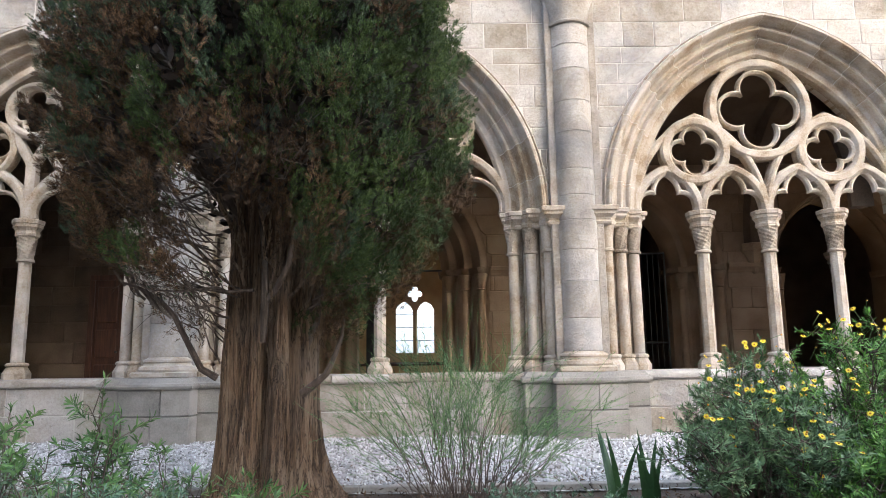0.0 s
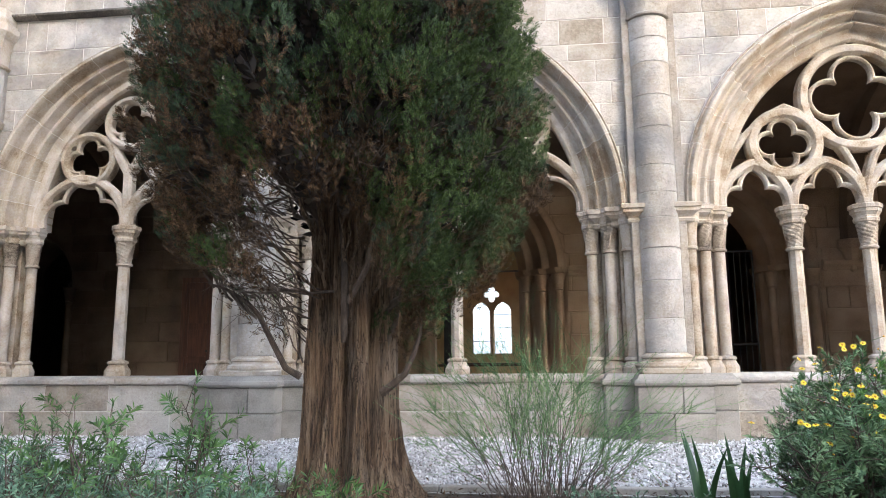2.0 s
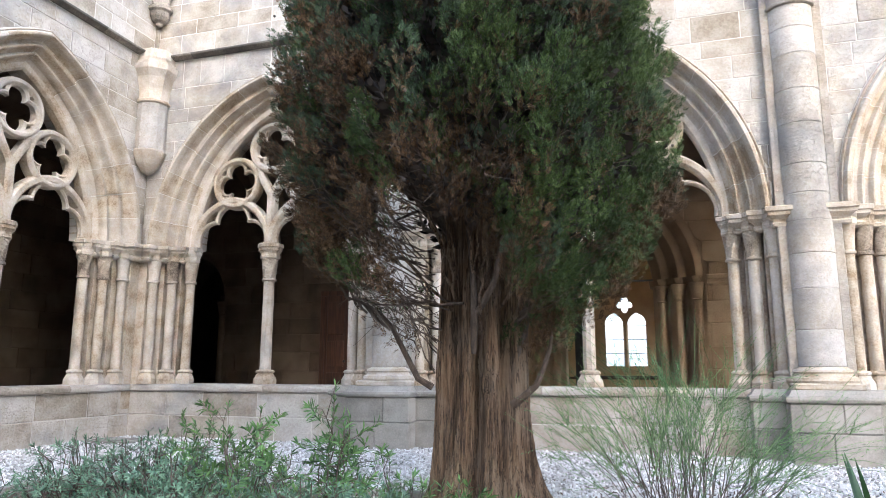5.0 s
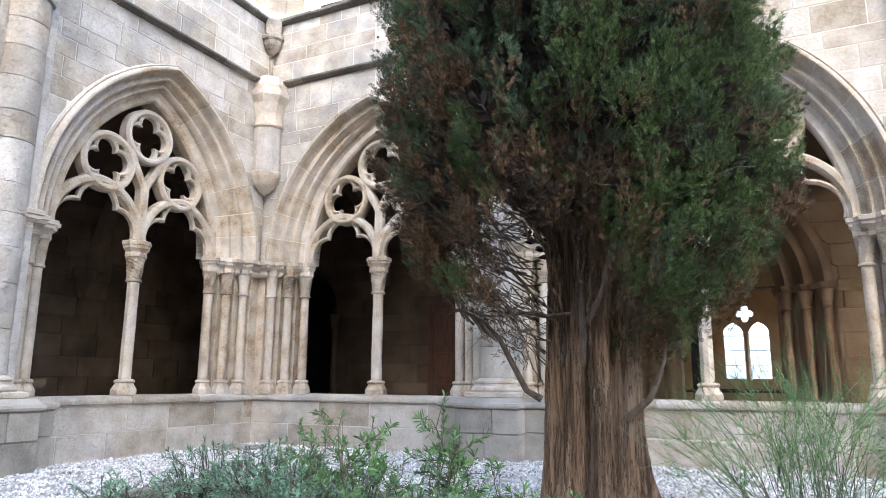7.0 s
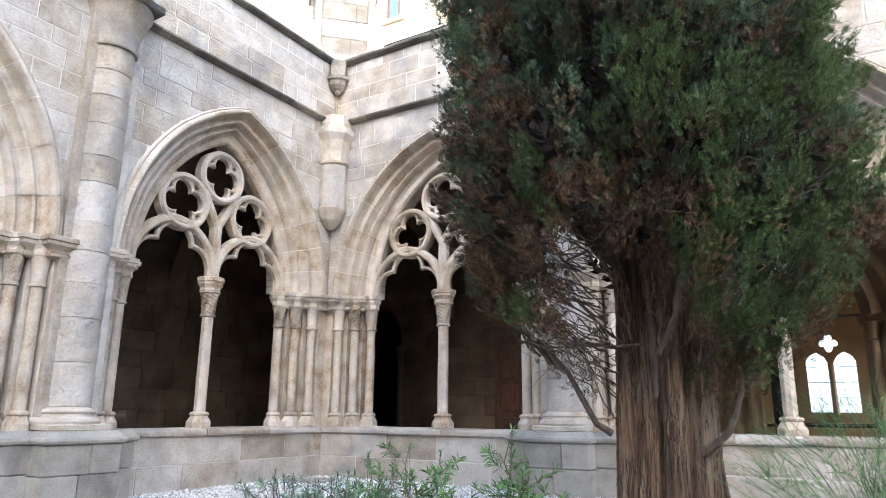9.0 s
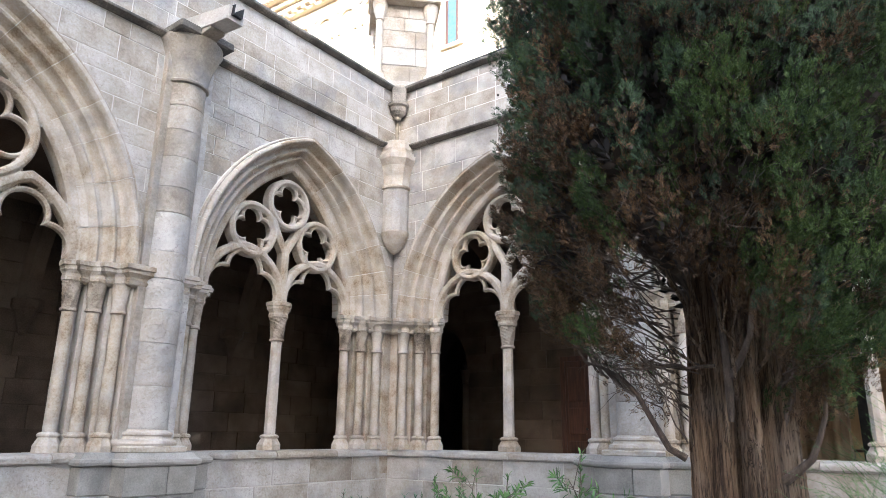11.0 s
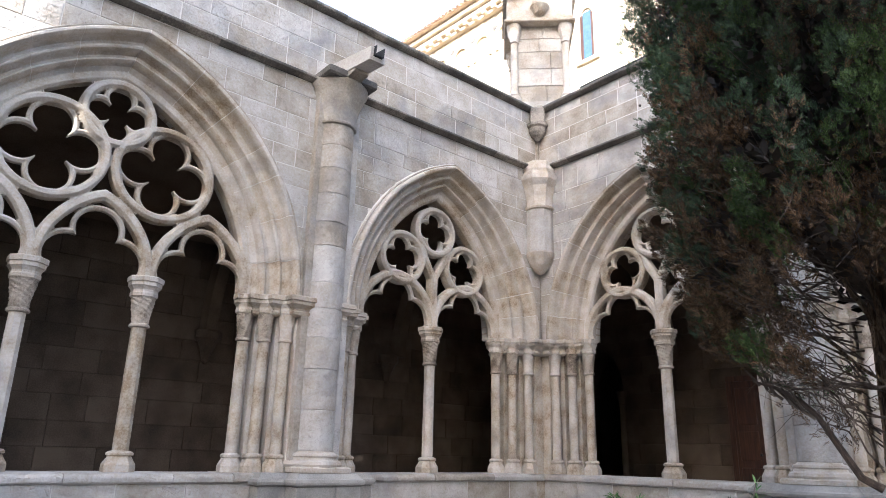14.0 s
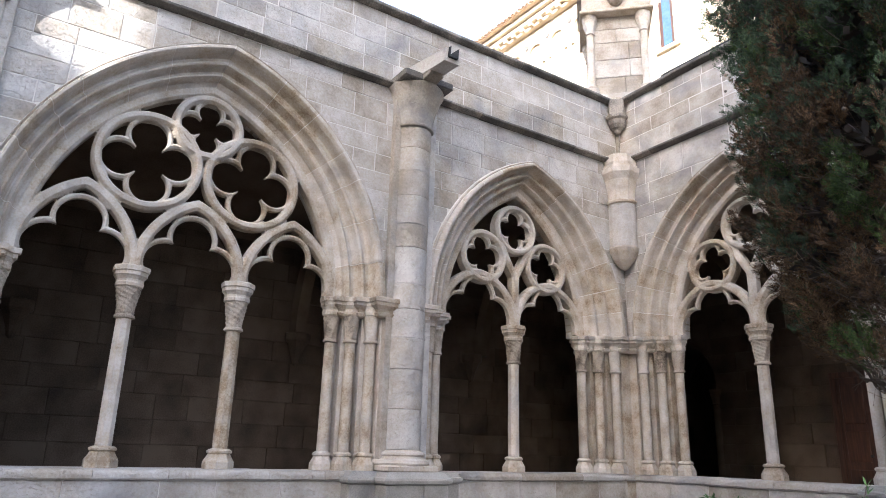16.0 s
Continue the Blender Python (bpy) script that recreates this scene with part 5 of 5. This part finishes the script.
def leaf_template(length, width, fold=0.25):
    """A pointed leaf along z with a folded midrib."""
    v, f = [], []
    prof = [(0.0, 0.06), (0.3, 0.8), (0.55, 1.0), (0.8, 0.6), (1.0, 0.04)]
    for t, w in prof:
        c = -0.18 * length * t * t
        v += [(-w * width / 2, c + fold * w * width / 2, t * length), (0, c, t * length), (w * width / 2, c + fold * w * width / 2, t * length)]
    for i in range(len(prof) - 1):
        k = 3 * i
        f += [(k, k + 1, k + 4, k + 3), (k + 1, k + 2, k + 5, k + 4)]
    return np.array(v), np.array(f)


def rosette(rng, tips, dirs, count, length, width, mat, name="leaves", open_angle=1.0, back=0.25):
    """Leaves round the ends of stems."""
    tips, dirs = np.asarray(tips), np.asarray(dirs)
    n = len(tips) * count
    d = np.repeat(dirs / np.linalg.norm(dirs, axis=1)[:, None], count, 0)
    side = rng.normal(size=(n, 3))
    side -= (side * d).sum(1)[:, None] * d
    side /= np.linalg.norm(side, axis=1)[:, None]
    along = rng.uniform(0, 1, n)
    way = d * (0.35 + 0.9 * along)[:, None] + side * open_angle * (1.2 - 0.7 * along)[:, None]
    pos = np.repeat(tips, count, 0) - d * ((1 - along) * back)[:, None]
    t, f = leaf_template(length, width)
    z = way / np.linalg.norm(way, axis=1)[:, None]
    y = d - (d * z).sum(1)[:, None] * z
    y /= np.maximum(np.linalg.norm(y, axis=1)[:, None], 1e-6)
    x = np.cross(y, z)
    size = rng.uniform(0.65, 1.2, n)
    return merged(name, t, f, pos, np.stack([x, y, z], 1) * size[:, None, None], mat, True)


def shrub(x, y, height, spread, stems, tips_per, count, leaf, mat, label, seed, stem_r=0.008, low=0.25, group="shrubs", flat=1.0):
    """A leafy shrub: branching stems with rosettes of pointed leaves at and below their ends."""
    rng = np.random.default_rng(seed)
    height *= 1.0 if stems < 12 else 0.97
    ob = tagged(part("shrub", None, m=pose(x, y, -0.02)), label, "shrub", group)
    wood, tips, dirs = Shape(), [], []
    for i in range(stems):
        a, q = rng.uniform(0, 2 * math.pi), math.sqrt(rng.uniform(0, 1))
        top = np.array([q * spread * math.cos(a), q * spread * flat * math.sin(a), height * (1 - 0.45 * q * q) * rng.uniform(0.7, 1.0)])
        pts = crooked(rng, (0.25 * top[0], 0.25 * top[1], 0), top, 7, 0.02)
        tube(wood, pts, np.linspace(stem_r, stem_r * 0.35, 7), 5)
        for j in range(tips_per):
            t = rng.uniform(low, 1.0)
            b = pts[min(6, int(t * 6))]
            e = b + np.array([rng.normal(0, 0.13), rng.normal(0, 0.13), rng.uniform(0.03, 0.14)]) * (1 if j else 0.2)
            if j == 0:
                e = pts[-1]
            tube(wood, [b, (b + e) / 2 + rng.normal(0, 0.01, 3), e], [stem_r * 0.4, stem_r * 0.3, stem_r * 0.2], 4)
            tips.append(e)
            dirs.append(e - b + np.array([0, 0, 0.06]) if j else pts[-1] - pts[-3])
    tagged(part("stem_tangle", wood.mesh("stem_tangle", TWIG), ob), kind="stuff")
    part("foliage", rosette(rng, tips, dirs, count + 3, leaf[0] * 1.02, leaf[1] * 0.72, mat, back=leaf[2] * 0.7, open_angle=1.25), ob)
    return ob


# shrubs between the camera and the corner
SHRUBS = [(-2.30, 4.62, 1.26, 0.42, 11, 10, 12, (0.076, 0.021, 0.16), BRIGHT_LEAF, "tall open shrub with fresh green pointed leaves on bare stems", 51),
          (-2.95, 4.55, 1.1, 0.42, 11, 10, 12, (0.072, 0.020, 0.16), BRIGHT_LEAF, "open shrub with fresh green pointed leaves on bare stems", 52),
          (-1.82, 4.75, 0.78, 0.28, 8, 7, 12, (0.072, 0.020, 0.14), BRIGHT_LEAF, "small shrub with fresh green pointed leaves", 53),
          (-1.36, 4.85, 0.6, 0.28, 7, 6, 12, (0.072, 0.019, 0.14), BRIGHT_LEAF, "small shrub with fresh green pointed leaves", 54),
          (-3.55, 4.35, 0.92, 0.56, 46, 7, 13, (0.048, 0.014, 0.14), BUSH_LEAF, "dense low shrub with grey-green leaves", 55),
          (-3.0, 3.95, 0.74, 0.6, 48, 7, 13, (0.045, 0.014, 0.14), BUSH_LEAF, "dense low shrub with grey-green leaves", 56),
          (-4.25, 4.4, 0.86, 0.5, 34, 7, 13, (0.051, 0.014, 0.14), BUSH_LEAF, "loose low shrub with grey-green leaves", 57),
          (-2.25, 4.2, 0.66, 0.48, 36, 7, 12, (0.045, 0.014, 0.13), BUSH_LEAF, "dense low shrub with grey-green leaves", 58),
          (-3.75, 5.0, 1.05, 0.36, 10, 8, 12, (0.065, 0.018, 0.14), BRIGHT_LEAF, "open shrub with fresh green leaves on bare stems", 59),
          (-4.7, 3.95, 0.62, 0.46, 26, 6, 12, (0.048, 0.014, 0.14), BUSH_LEAF, "loose low shrub with grey-green leaves", 60),
          (-1.75, 4.15, 0.6, 0.36, 20, 6, 12, (0.045, 0.012, 0.13), BUSH_LEAF, "low shrub with grey-green leaves", 61),
          (-3.2, 5.1, 0.78, 0.4, 14, 6, 12, (0.055, 0.014, 0.14), BUSH_LEAF, "loose shrub with grey-green leaves", 67),
          (0.62, 5.25, 0.3, 0.5, 22, 5, 11, (0.039, 0.012, 0.1), BUSH_LEAF, "low spreading grey-green ground plant", 62),
          (1.35, 5.1, 0.22, 0.4, 16, 5, 11, (0.039, 0.012, 0.1), BUSH_LEAF, "low spreading grey-green ground plant", 63)]
for row in SHRUBS:
    shrub(*row)


def broom(x, y):
    """A wispy broom: many thin green rods that fork as they rise."""
    rng = np.random.default_rng(71)
    ob = tagged(part("broom_shrub", None, m=pose(x, y, 0)), "wispy broom shrub of thin grey-green rods", "shrub")
    rods, wood, tips, dirs = Shape(), Shape(), [], []
    for i in range(96):
        a, q = rng.uniform(0, 2 * math.pi), rng.uniform(0, 1) ** 0.7
        lean = 1.3 * q
        h = 1.42 * (1 - 0.42 * q ** 2) * rng.uniform(0.55, 1.0)
        p0 = np.array([0.42 * q * math.cos(a + rng.normal(0, 0.6)), 0.25 * q * math.sin(a), 0])
        top = np.array([lean * math.cos(a), 0.6 * lean * math.sin(a), h])
        mid = p0 * 0.7 + np.array([0.36 * top[0], 0.36 * top[1], 0.55 * h]) + rng.normal(0, 0.12, 3)
        pts = [(1 - t) ** 2 * p0 + 2 * t * (1 - t) * mid + t * t * top + rng.normal(0, 0.012, 3) for t in np.linspace(0, 1, 8)]
        tube(wood, pts[:5], [0.0045, 0.004, 0.0035, 0.003, 0.0025], 4)
        tube(rods, pts[4:], [0.003, 0.0026, 0.002, 0.0013], 4)
        for j in range(9):
            b = pts[rng.integers(3, 8)]
            d = (top - mid) / np.linalg.norm(top - mid) + rng.normal(0, 0.42, 3)
            e = b + d * rng.uniform(0.12, 0.42)
            tube(rods, crooked(rng, b, e, 4, 0.01), [0.0024, 0.002, 0.0016, 0.001], 3)
            for s in np.linspace(0.15, 1, 7):
                tips.append(b + (e - b) * s)
                dirs.append(e - b)
    tagged(part("stem_tangle", wood.mesh("stem_tangle", TWIG), ob, "bare brown lower stems"), kind="stuff")
    tagged(part("rod_tangle", rods.mesh("rod_tangle", BROOM), ob), kind="stuff")
    part("foliage", rosette(rng, tips, dirs, 3, 0.022, 0.005, BROOM, back=0.05, open_angle=0.6), ob)


broom(0.22, 6.05)


def daisy_bush(x, y, w, d, h, seed, flowers, mat, label):
    rng = np.random.default_rng(seed)
    ob = tagged(part("daisy_bush", None, m=pose(x, y, -0.02)), label, "shrub", "daisy bushes")
    wood, tips, dirs = Shape(), [], []
    for i in range(60):
        a, q = rng.uniform(0, 2 * math.pi), math.sqrt(rng.uniform(0, 1))
        top = np.array([q * w * math.cos(a), q * d * math.sin(a), h * (1 - 0.5 * q ** 2.2) * rng.uniform(0.62, 1.0)])
        pts = crooked(rng, (0.2 * top[0], 0.2 * top[1], 0), top, 7, 0.025)
        tube(wood, pts, np.linspace(0.011, 0.004, 7), 5)
        for j in range(12):
            b = pts[rng.integers(3, 7)]
            e = b + np.array([rng.normal(0, 0.1), rng.normal(0, 0.1), rng.uniform(0.02, 0.14)])
            tube(wood, [b, (b + e) / 2, e], [0.004, 0.003, 0.002], 4)
            tips.append(e)
            dirs.append(e - b + np.array([0.0, 0, 0.07]))
    tagged(part("stem_tangle", wood.mesh("stem_tangle", TWIG), ob), kind="stuff")
    part("foliage", rosette(rng, tips, dirs, 30, 0.052, 0.0105, mat, back=0.12), ob)
    petals, k = Shape(), 0
    t, f = leaf_template(0.026, 0.0075, 0.1)
    for i in range(13):
        m = Matrix.Rotation(2 * math.pi * i / 13, 3, "Z") @ Matrix.Rotation(radians(82), 3, "X")
        petals.add([tuple(m @ Vector(p)) for p in t], [tuple(int(q) for q in g) for g in f])
    pm = petals.mesh("petals", PETAL)
    dm = Shape().lathe([(0.006, -0.003), (0.008, 0.003), (0.005, 0.006), (0.001, 0.007)], 9).mesh("disc", DISC)
    sm = Shape().lathe([(0.0022, -0.13), (0.0018, 0.0)], 5).mesh("stalk", BROOM)
    tips = np.array(tips)
    order = np.argsort(-(tips[:, 2] * 0.9 - 0.5 * tips[:, 1] + rng.uniform(0, 0.85, len(tips))))
    for i in order[:flowers]:
        p = tips[i] + np.array([rng.normal(0, 0.02), rng.normal(0, 0.02), rng.uniform(0.05, 0.14)])
        fm = pose(*p, rng.uniform(0, 70), rng.normal(0, 16), rng.uniform(-40, 40))
        bud = rng.random() < 0.4
        fl = part("flower", sm if bud else pm, ob, m=fm)
        part("flower_disc", dm, fl, "orange-yellow centre", m=pose(0, 0, 0.002))
        if not bud:
            part("stalk", sm, fl)


daisy_bush(2.35, 5.0, 0.72, 0.55, 1.02, 81, 52, SILVER_LEAF, "silvery green daisy bush with yellow flowers")
daisy_bush(3.25, 5.35, 0.85, 0.6, 1.55, 82, 70, DAISY_LEAF, "tall green daisy bush covered in yellow flowers")
daisy_bush(2.55, 5.75, 0.5, 0.4, 1.3, 83, 30, SILVER_LEAF, "silvery green daisy bush with yellow flowers")
daisy_bush(3.1, 4.5, 0.7, 0.4, 0.72, 84, 24, DAISY_LEAF, "low green daisy bush with yellow flowers")


def iris(x, y, seed, n=8):
    rng = np.random.default_rng(seed)
    ob = tagged(part("iris_plant", None, m=pose(x, y, -0.03)), "clump of sword-shaped dark green iris leaves", "plant", "iris clumps")
    for i in range(n):
        s = Shape()
        a, lean, h = rng.uniform(0, 6.28), rng.uniform(0.08, 0.3), rng.uniform(0.4, 0.68)
        rings = []
        for t in np.linspace(0, 1, 7):
            w = 0.027 * (1 - t ** 2.5) + 0.001
            px, py, pz = lean * t ** 1.6 * math.cos(a) + 0.05 * (i - n / 2) * 0.4, lean * t ** 1.6 * math.sin(a), h * t
            rings.append([(px - w, py, pz), (px, py - 0.006, pz), (px + w, py, pz), (px, py + 0.006, pz)])
        s.rings(rings)
        part("blade", s.mesh("blade", IRIS_LEAF, True), ob)


iris(1.5, 5.95, 91, 5)
iris(1.76, 5.85, 92, 6)

# twigs and dry litter round the bed's edge
rng = np.random.default_rng(99)
k = 5200
lit = np.stack([rng.uniform(-3.6, 2.2, k), np.concatenate([rng.normal(6.9, 0.6, k // 2), rng.uniform(3.0, 6.6, k - k // 2)]), rng.uniform(0.0, 0.03, k)], 1)
t, f = leaf_template(0.05, 0.012)
tagged(part("leaf_litter", merged("leaf_litter", t, f, lit, random_axes(rng, k, rng.uniform(0.4, 1.1, k)), CYPRESS_BROWN)), "dry brown cypress litter on gravel and soil", "litter", kind="stuff")

# ---- above and beyond the arcades ----
LITSTONE = material("sunlit_ochre_masonry", [(0.2, (0.42, 0.33, 0.22)), (0.5, (0.55, 0.46, 0.33)), (0.75, (0.63, 0.55, 0.42))], 1.2, 30, 0.9, 0.4, 0.12)
ROOFTILE = material("clay_roof_tile", [(0.2, (0.42, 0.31, 0.21)), (0.5, (0.54, 0.43, 0.31)), (0.75, (0.62, 0.53, 0.42))], 3, 30, 0.85, 0.4, 0.2)
GLASS = material("dark_window_glass", [(0.3, (0.05, 0.09, 0.14)), (0.7, (0.08, 0.13, 0.19))], 2, 10, 0.08, 0.0)

# pinnacle on the corner of the parapet
pin = tagged(part("pinnacle", None, m=pose(-FACE_B - 0.42, FACE_A + 0.58, 0, 0, 0, 45)), "square stone pinnacle with corner colonnettes and a moulded cornice", "pinnacle")
rngp = random.Random(5)
part("footing", Shape().rings([[(-q, -q, z), (q, -q, z), (q, q, z), (-q, q, z)] for q, z in ((0.8, COPING), (0.8, COPING + 0.1), (0.74, COPING + 0.14), (0.7, COPING + 0.26), (0.6, COPING + 0.3))]).mesh("footing", STONE), pin)
z = COPING + 0.28
while z < 11.5:
    nz = min(11.45, z + rngp.uniform(0.36, 0.5))
    if 11.45 - nz < 0.2:
        nz = 11.45
    cut = rngp.uniform(-0.3, 0.3)
    for xa, xb in ((-0.6, cut), (cut, 0.6)):
        part("stone_block", Shape().box(xa + 0.003, xb - 0.003, -0.6, 0.6, z + 0.003, nz - 0.003, 0.012).mesh("stone_block", STONE), pin)
    if nz >= 11.45:
        break
    z = nz
for sx, sy in ((-1, -1), (1, -1), (-1, 1), (1, 1)):
    c = Shape().lathe([(0.17, COPING + 0.2), (0.17, COPING + 0.36), (0.14, COPING + 0.4), (0.15, COPING + 0.44), (0.1, COPING + 0.5), (0.085, COPING + 0.54), (0.085, 10.92), (0.115, 10.94), (0.095, 10.98),
                       (0.115, 11.08), (0.16, 11.2), (0.15, 11.24), (0.18, 11.3), (0.18, 11.42)], 14, x=0.62 * sx, y=0.62 * sy, wobble=lambda a, z: 1 + (0.1 * math.sin(5 * a) if 11.0 < z < 11.25 else 0))
    part("colonnette", c.mesh("colonnette", CARVED, True), pin)
part("cornice", Shape().box(-0.86, 0.86, -0.86, 0.86, 11.42, 11.5, 0.02).box(-0.8, 0.8, -0.8, 0.8, 11.5, 12.1, 0.03).mesh("cornice", CARVED), pin)
part("roof", Shape().rings([[(-0.9, -0.9, 12.1), (0.9, -0.9, 12.1), (0.9, 0.9, 12.1), (-0.9, 0.9, 12.1)], [(-0.1, -0.1, 15), (0.1, -0.1, 15), (0.1, 0.1, 15), (-0.1, 0.1, 15)]]).mesh("roof", STONE), pin)
part("boss", Shape().lathe([(0.02, 11.55), (0.14, 11.62), (0.24, 11.8), (0.2, 11.95)], 10, x=0, y=-0.84).mesh("boss", CARVED), pin)

# the long sunlit building behind the west gallery, with a blind arcade under its eaves
lb = tagged(part("church_building", None, m=pose(-21.6, 18.6, 2.25, 0, 0, 2)), "sunlit ochre stone building with a blind arcade under tiled eaves", "building")
part("wall", Shape().box(-14, 4.6, 0, 8, -2.4, 19.0).mesh("wall", LITSTONE), lb)
arch_m = Shape()
rr = []
for k in range(13):
    a = math.pi * k / 12
    rr.append([(0.42 * math.cos(a), -0.12, 0.42 * math.sin(a)), (0.54 * math.cos(a), -0.12, 0.54 * math.sin(a)), (0.54 * math.cos(a), 0.02, 0.54 * math.sin(a)), (0.42 * math.cos(a), 0.02, 0.42 * math.sin(a))])
arch_m.rings(rr)
arch_m.box(-0.56, -0.42, -0.12, 0.02, -0.7, 0.0).box(0.42, 0.56, -0.12, 0.02, -0.7, 0.0)
am = arch_m.mesh("blind_arch", LITSTONE)
hole = Shape().lathe([(0.14, -0.02), (0.14, 0.02)], 12).mesh("roundel", DARKSTONE)
for k in range(13):
    part("blind_arch", am, lb, m=pose(-13.3 + 1.4 * k, 0, 17.0))
    part("roundel", hole, lb, m=pose(-12.6 + 1.4 * k, -0.02, 17.6, 90))
part("cornice", Shape().box(-14, 4.6, -0.25, 0.1, 18.3, 18.5, 0.03).box(-14, 4.6, -0.45, 0.1, 18.5, 18.75, 0.03).box(-14, 4.6, -0.65, 0.1, 18.75, 19.0, 0.03).mesh("cornice", LITSTONE), lb)
dent = Shape().box(-0.1, 0.1, -0.45, 0, 18.32, 18.5).mesh("dentil", LITSTONE)
for k in range(31):
    part("dentil", dent, lb, m=pose(-13.7 + 0.6 * k, 0, 0))
tile = Shape().rings([[(0.11 * math.cos(a), y, 0.09 * math.sin(a) + zz) for a in np.linspace(0, math.pi, 6)] for y, zz in ((-0.95, 19.05), (1.5, 19.9))], caps=False, closed=False).mesh("roof_tile", ROOFTILE)
for k in range(74):
    part("roof_tile", tile, lb, m=pose(-13.9 + 0.253 * k, 0, 0))
part("roof", Shape().rings([[(-14, -0.9, 18.98), (-14, 4, 21.0), (-14, 8.9, 18.98)], [(4.6, -0.9, 18.98), (4.6, 4, 21.0), (4.6, 8.9, 18.98)]]).mesh("roof", ROOFTILE), lb)

# the sunlit tower behind the north gallery
tw = tagged(part("tower", None, m=pose(-13.3, 20.0, 3.2, 0, 0, 2)), "bright plastered tower wall with a narrow arched window", "building")
part("wall", Shape().box(-3.0, 9, 0, 7, -3.4, 24).mesh("wall", LITSTONE), tw)
wf = Shape()
rr = []
for k in range(-12, 13):
    x, zz = arc(0.33, 0.4, k / 12)
    x2, z2 = arc(0.47, 0.56, k / 12)
    rr.append([(x, -0.08, 15.6 + zz), (x2, -0.08, 15.6 + z2), (x2, 0.02, 15.6 + z2), (x, 0.02, 15.6 + zz)])
wf.rings(rr)
wf.box(-0.47, -0.33, -0.08, 0.02, 13.6, 15.6).box(0.33, 0.47, -0.08, 0.02, 13.6, 15.6).box(-0.55, 0.55, -0.14, 0.02, 13.45, 13.6)
win = part("window", wf.mesh("window", LITSTONE), tw, m=pose(-1.35, 0, 0))
part("window_frame", Shape().box(-0.33, -0.2, -0.05, 0.0, 13.6, 15.75).box(0.2, 0.33, -0.05, 0.0, 13.6, 15.75).mesh("window_frame", WOOD), win)
part("pane", Shape().box(-0.2, 0.2, -0.03, -0.02, 13.6, 15.85).mesh("pane", GLASS), win)

# handrail along the north roof
rail = tagged(part("roof_rail", None), "dark iron handrail along the roof edge", "rail")
s = Shape()
tube(s, [(-8.6, FACE_A + 0.5, COPING + 0.42), (6.0, FACE_A + 0.5, COPING + 0.42)], [0.035, 0.035], 8)
part("bar", s.mesh("bar", IRON), rail)
pm = Shape().lathe([(0.025, COPING), (0.025, COPING + 0.42)], 8).mesh("post", IRON)
for k in range(7):
    part("post", pm, rail, m=pose(-8.2 + 2.2 * k, FACE_A + 0.5, 0))

# plain walls that close the garden behind the camera, and an unseen church added for shade
tagged(part("wall_east", Shape().box(27, 28, -16, 12, -0.2, 8).mesh("wall_east", STONE)), "pale stone wall of the far gallery", "wall", kind="structure")
tagged(part("wall_south", Shape().box(-20, 28, -17, -16, -0.2, 8).mesh("wall_south", STONE)), "pale stone wall of the far gallery", "wall", kind="structure")
# opening from x 13.5 to 17.5 is out of view, added to light the gallery
tagged(part("wall_north_end", Shape().box(END_A + 0.005, 13.5, FACE_A + 0.02, FACE_A + THICK, 0.9, 6).box(17.5, 18, FACE_A + 0.02, FACE_A + THICK, 0.9, 6).box(END_A + 0.005, 18, FACE_A + 0.02, FACE_A + THICK, 6, COPING).box(END_A + 0.005, 18, FACE_A + 0.02, FACE_A + THICK, -0.2, 0.9).mesh("wall_north_end", STONE)), "pale stone arcade wall", "wall", kind="structure")
tagged(part("wall_west_end", Shape().box(-FACE_B - THICK, -FACE_B - 0.02, -16, END_B - 0.005, -0.2, COPING).mesh("wall_west_end", STONE)), "pale stone arcade wall", "wall", kind="structure")
# thin slab for the church, step and ends placed to block or pass sun
tagged(part("church", Shape().box(6.4, 29.6, -26.6, -26, -0.2, 31).box(-30, 6.4, -26.6, -26, -0.2, 19.6).mesh("church", STONE)), "tall stone church across the cloister, unseen and added for shade", "building", kind="structure")

# ---- facing stones of the arcade walls ----
ashlar(wall_a, BAYS_A, -FACE_B, END_A, ABACUS, STRING - 0.08, "0", 61)
ashlar(wall_b, BAYS_B, END_B, FACE_A, ABACUS, STRING - 0.08, "0", 62)
